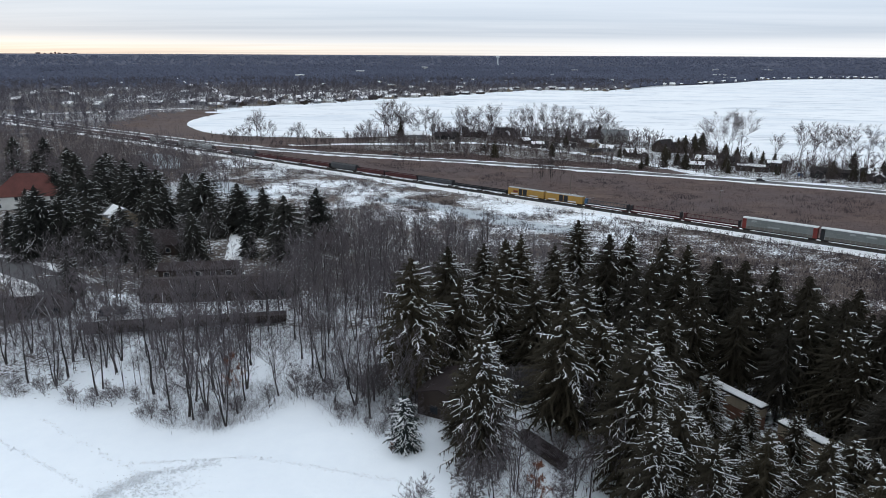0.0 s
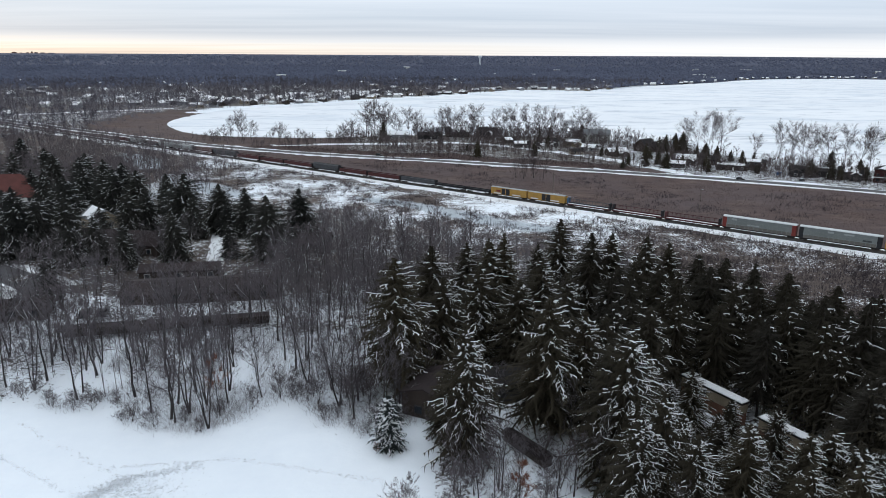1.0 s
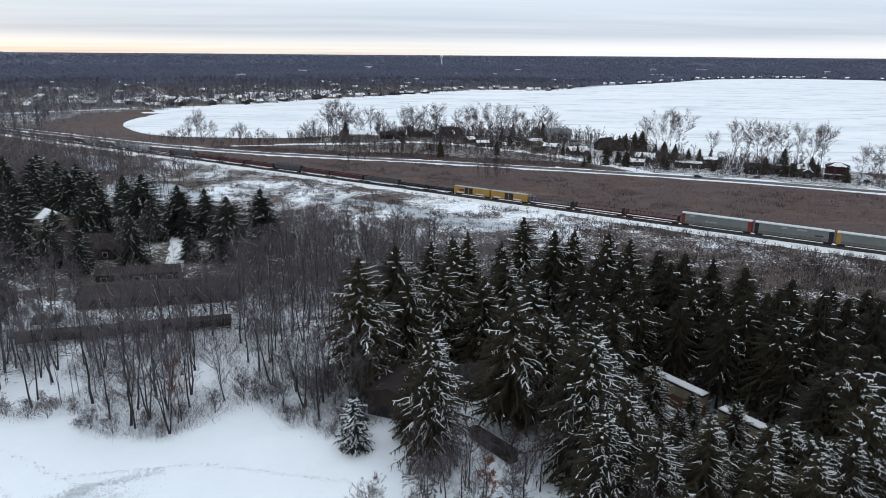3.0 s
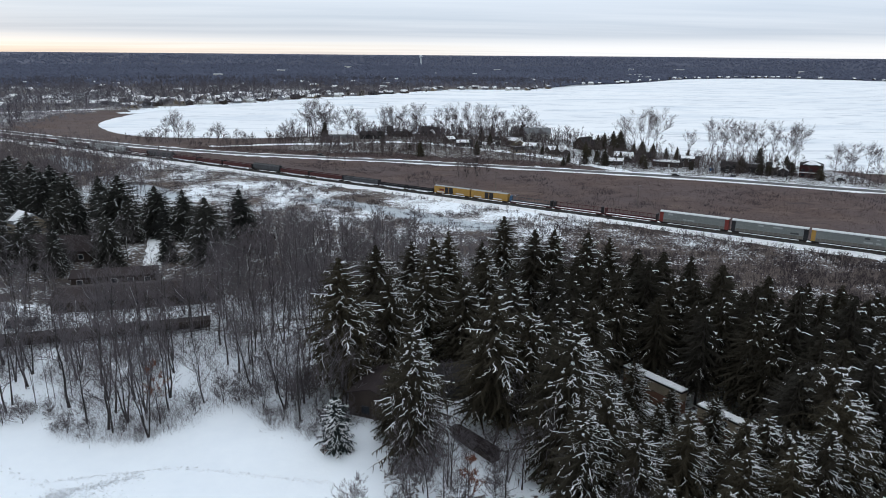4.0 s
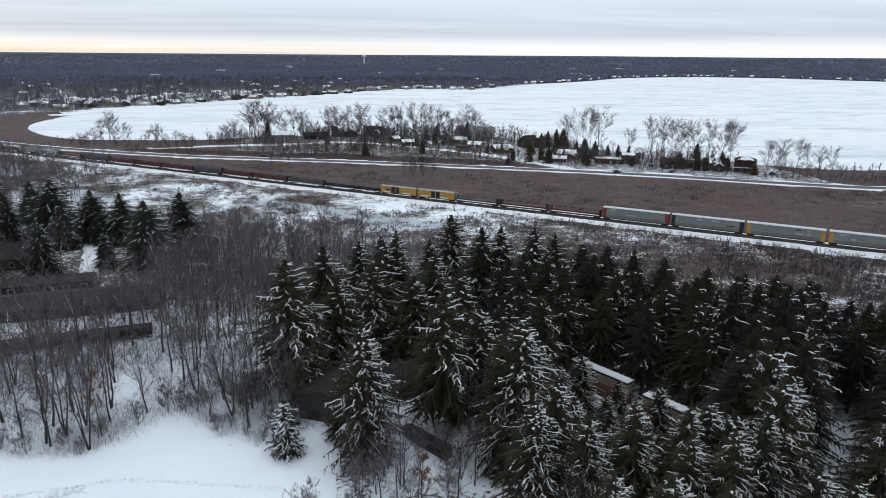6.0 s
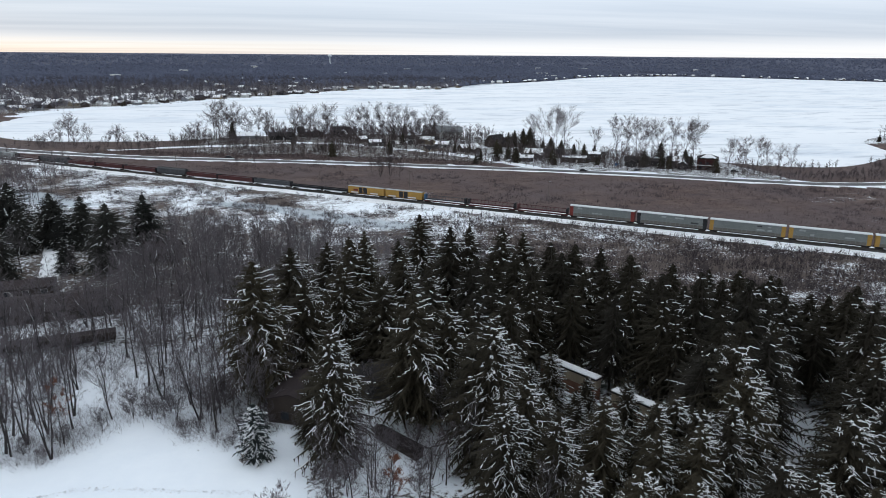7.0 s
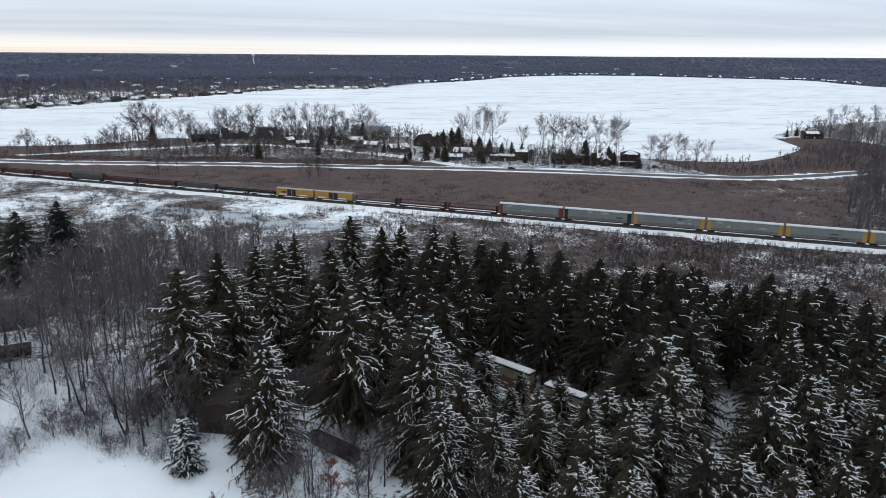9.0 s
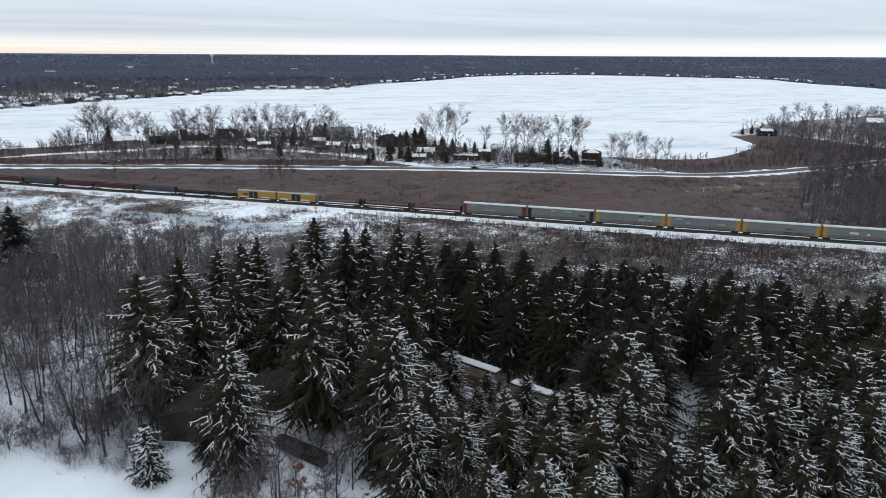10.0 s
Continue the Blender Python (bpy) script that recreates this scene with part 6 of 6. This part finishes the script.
s = 42.2
for L, make in ((15.3, lambda s, L: gondola(s, L, "black", True)), (19.4, lambda s, L: gondola(s, L, "black", True)), (24.7, lambda s, L: gondola(s, L, "slate", False)), (25.0, lambda s, L: gondola(s, L, "maroon", False)),
                (22.8, lambda s, L: gondola(s, L, "maroon", False)), (23.0, lambda s, L: hopper(s, L, "slate")), (26.6, lambda s, L: gondola(s, L, "maroon", False)), (23.7, lambda s, L: gondola(s, L, "maroon", False)),
                (24.6, lambda s, L: gondola(s, L, "maroon", False)), (26.0, lambda s, L: hopper(s, L, "slate")), (24.8, lambda s, L: bulkhead_flat(s, L, "maroon", "black")), (26.2, lambda s, L: hopper(s, L, "pale")),
                (18.0, lambda s, L: hopper(s, L, "pale")), (20.0, lambda s, L: gondola(s, L, "slate", True)), (20.0, lambda s, L: hopper(s, L, "pale")), (22.0, lambda s, L: gondola(s, L, "maroon", False))):
    s -= L
    make(s, L)
s = 42.2
boxcar(s, 21.4, "yellow", -1.2)
boxcar(s + 21.4, 20.7, "yellow", 0.4)
s += 42.1
for L, end in ((22.5, "blue"), (24.0, "black"), (24.0, "maroon")):
    bulkhead_flat(s, L, "slate" if end == "blue" else "maroon", end)
    s += L
for ends in (("red", "red"), ("black", "black"), ("yellow", "yellow"), ("yellow", "yellow"), ("yellow", "yellow"), ("yellow", "yellow"), ("yellow", "yellow"), ("red", "red"), ("yellow", "yellow"), ("yellow", "yellow")):
    autorack(s, 28.3, ends)
    s += 28.3


# ---- along the railway and the road ----
WOODPOLE = surface("weathered_pole", (0.20, 0.175, 0.15), (0.12, 0.105, 0.09), 0.5, 4.0, 0.95)
CONCRETE = paint("tower_paint", (0.68, 0.72, 0.76), 0.7, dirt=0.9)


def pole(x, y, h, arm, label):
    ob = new("utility_pole")
    ob.matrix_basis = pose(x, y, float(terrain(x, y)) - 0.3, 0, 0, -38)
    s = Shape()
    s.tube([(0, 0, 0), (0, 0, h)], [0.17, 0.11], 6, True)
    part("post", s, WOODPOLE, ob)
    if arm:
        part("crossarm", Shape().box(0, 0, h - 0.9, 2.2, 0.14, 0.16), WOODPOLE, ob)
    else:
        part("lamp", Shape().box(0.5, 0, h - 0.25, 1.1, 0.22, 0.16), CAR["pale"], ob)
    return tagged(ob, label, "pole", "poles beside the railway")


for x, y, h in ((64, 346, 12), (126, 312, 10), (-60, 438, 10), (-226, 600, 11)):
    pole(x, y, h, h > 11, "weathered grey wooden pole in brown reeds")


def car(x, y, turn, col, kind="sedan"):
    """A parked or standing car: body, cabin, windows and wheels."""
    ob = new("car")
    ob.matrix_basis = pose(x, y, float(terrain(x, y)) + 0.26 * (near_line(np.array(x), np.array(y), ROAD) < 5), 0, 0, turn)
    L, W, H = (4.6, 1.85, 1.45) if kind == "sedan" else (4.9, 1.95, 1.8)
    body = Shape()
    prof = [(-L / 2, 0.35), (-L / 2, 0.8), (-L / 2 + 0.2, 0.95), (L / 2 - 1.4, 0.98), (L / 2 - 0.1, 0.8), (L / 2, 0.6), (L / 2, 0.35)]
    body.add([(a, sy * W / 2, b) for sy in (-1, 1) for a, b in prof], [(k, k + 1, k + 8, k + 7) for k in range(6)] + [tuple(range(7))[::-1], tuple(range(7, 14)), (6, 0, 7, 13)])
    m = paint("car_paint", col, 0.3, dirt=0.8)
    part("body", body, m, ob)
    a0, a1, b0, b1 = -L / 2 + 0.3, L / 2 - 1.3, -L / 2 + 0.8, L / 2 - 2.1
    ring = [Vector(v) for v in ((a0, -W / 2 + 0.06, 0.94), (a1, -W / 2 + 0.06, 0.96), (a1, W / 2 - 0.06, 0.96), (a0, W / 2 - 0.06, 0.94), (b0, -W / 2 + 0.2, H), (b1, -W / 2 + 0.2, H), (b1, W / 2 - 0.2, H), (b0, W / 2 - 0.2, H))]
    sides = (("side_window", (0, 1, 5, 4)), ("windscreen", (1, 2, 6, 5)), ("side_window", (2, 3, 7, 6)), ("rear_window", (3, 0, 4, 7)))
    part("cabin", Shape().add(ring, [(4, 5, 6, 7)] + [f for name_, f in sides]), m, ob)
    for name_, f in sides:
        c = sum((ring[k] for k in f), Vector()) / 4
        out = (ring[f[1]] - ring[f[0]]).cross(ring[f[3]] - ring[f[0]]).normalized()
        inner = [c + (ring[k] - c) * 0.88 for k in f]
        pane = Shape()
        pane.add([p - out * 0.01 for p in inner] + [p + out * 0.015 for p in inner], [(4, 5, 6, 7), (0, 1, 5, 4), (1, 2, 6, 5), (2, 3, 7, 6), (3, 0, 4, 7)])
        part(name_, pane, PANE, ob)
    part("roof", Shape().box((b0 + b1) / 2, 0, H, b1 - b0, W - 0.42, 0.06), m, ob)
    for wx in (-L / 2 + 0.85, L / 2 - 0.9):
        for wy in (-1, 1):
            s = Shape()
            s.tube([(wx, wy * (W / 2 - 0.2), 0.33), (wx, wy * (W / 2 + 0.02), 0.33)], [0.33, 0.33], 10, True)
            part("wheel", s, CAR["frame"], ob)
    return tagged(ob, "%s parked beside the houses" % ("dark car" if sum(col) < 0.5 else "pale car"), "car", "cars in the settlement")


car(-78, 151.5, 100, (0.02, 0.022, 0.03), "suv")
car(-74.5, 152.5, 100, (0.03, 0.03, 0.04))
car(-69, 173.6, 10, (0.12, 0.12, 0.13), "suv")
car(-63, 174.4, 10, (0.02, 0.02, 0.022))
car(180, 391.4, -29, (0.03, 0.03, 0.035))
car(-33, 489.5, -20, (0.02, 0.02, 0.022), "suv")
car(214, 388, 40, (0.04, 0.04, 0.05))
car(270, 371, 20, (0.03, 0.032, 0.036), "suv")
DRIVE = smooth_line([(-170, 198), (-150, 196), (-128, 193), (-116, 184), (-103, 176), (-95, 167), (-93, 161)], 3)
tagged(ribbon("drive_verge", DRIVE, 15, 0.07, SNOW, 1.0, 0.02, 3.0), "banks of snow beside the drive", "verge", kind="structure")
tagged(ribbon("snow_strip", smooth_line([(-112, 176), (-106, 169), (-99, 158)], 2), 5.5, 0.10, SNOW, 0.8, 0.03, 3.0), "rough strip of snow beside the drive", "verge", kind="structure")
tagged(ribbon("garden_path", smooth_line([(-73, 240), (-66, 212), (-61, 192), (-59, 190)], 3), 4.4, 0.10, SNOW, 0.8, 0.02, 3.0), "smooth snow-covered garden drive between spruces", "drive", kind="structure")
tagged(ribbon("drive", DRIVE, 9, 0.12, ASPHALT, 0.5, 0.03), "grey asphalt drive between banks of snow", "drive", kind="structure")
for name_, line_, wide_ in (("far_road", [(-520, 800), (-442, 848), (-383, 894), (-330, 930)], 9), ("street", [(-296, 985), (-306, 1014), (-365, 1176), (-456, 1421), (-520, 1580)], 10)):
    tagged(ribbon(name_, smooth_line(line_, 3), wide_, 0.4, SNOW, 1.0, 0.05, 2.0), "snow-covered far street between the houses", "street", kind="structure")
tagged(ribbon("lane", LANE, 3.6, 0.10, SNOW, 0.6, 0.03), "narrow snow-covered lane to the lake houses", "lane", kind="structure")

# ---- on the skyline ----
tower = new("water_tower")
tower.matrix_basis = pose(3500 * math.sin(radians(4.27)), 3500 * math.cos(radians(4.27)), float(terrain(260, 3490)))
stem_, bowl = Shape(), Shape()
stem_.tube([(0, 0, 0), (0, 0, 6), (0, 0, 30)], [5.0, 3.6, 3.4], 14)
bowl.tube([(0, 0, 29), (0, 0, 33), (0, 0, 38), (0, 0, 42), (0, 0, 44)], [3.6, 7.6, 8.6, 6.5, 1.0], 16, True)
part("stem", stem_, CONCRETE, tower)
part("bowl", bowl, CONCRETE, tower)
tagged(tower, "pale water tower above the far woods", "water tower")
for k, (a, w, h) in enumerate(((-29.3, 22, 10), (-28.9, 9, 4), (-28.5, 12, 7), (-28.25, 7, 16), (-28.0, 16, 8), (-27.6, 24, 5), (-27.1, 30, 3))):
    x, y = 4700 * math.sin(radians(a)), 4700 * math.cos(radians(a))
    blk = new("tower_block")
    blk.matrix_basis = pose(x, y, float(terrain(x, y)), 0, 0, 20)
    part("wall", Shape().box(0, 0, 0, w, 20, 0.5 * h + 1), WALLS["brick"], blk)
    part("roof", Shape().box(0, 0, 0.5 * h + 1, w * 0.6, 14, 1.2), WALLS["grey"], blk)
    tagged(blk, "distant city block on the skyline", "building", "distant city blocks")
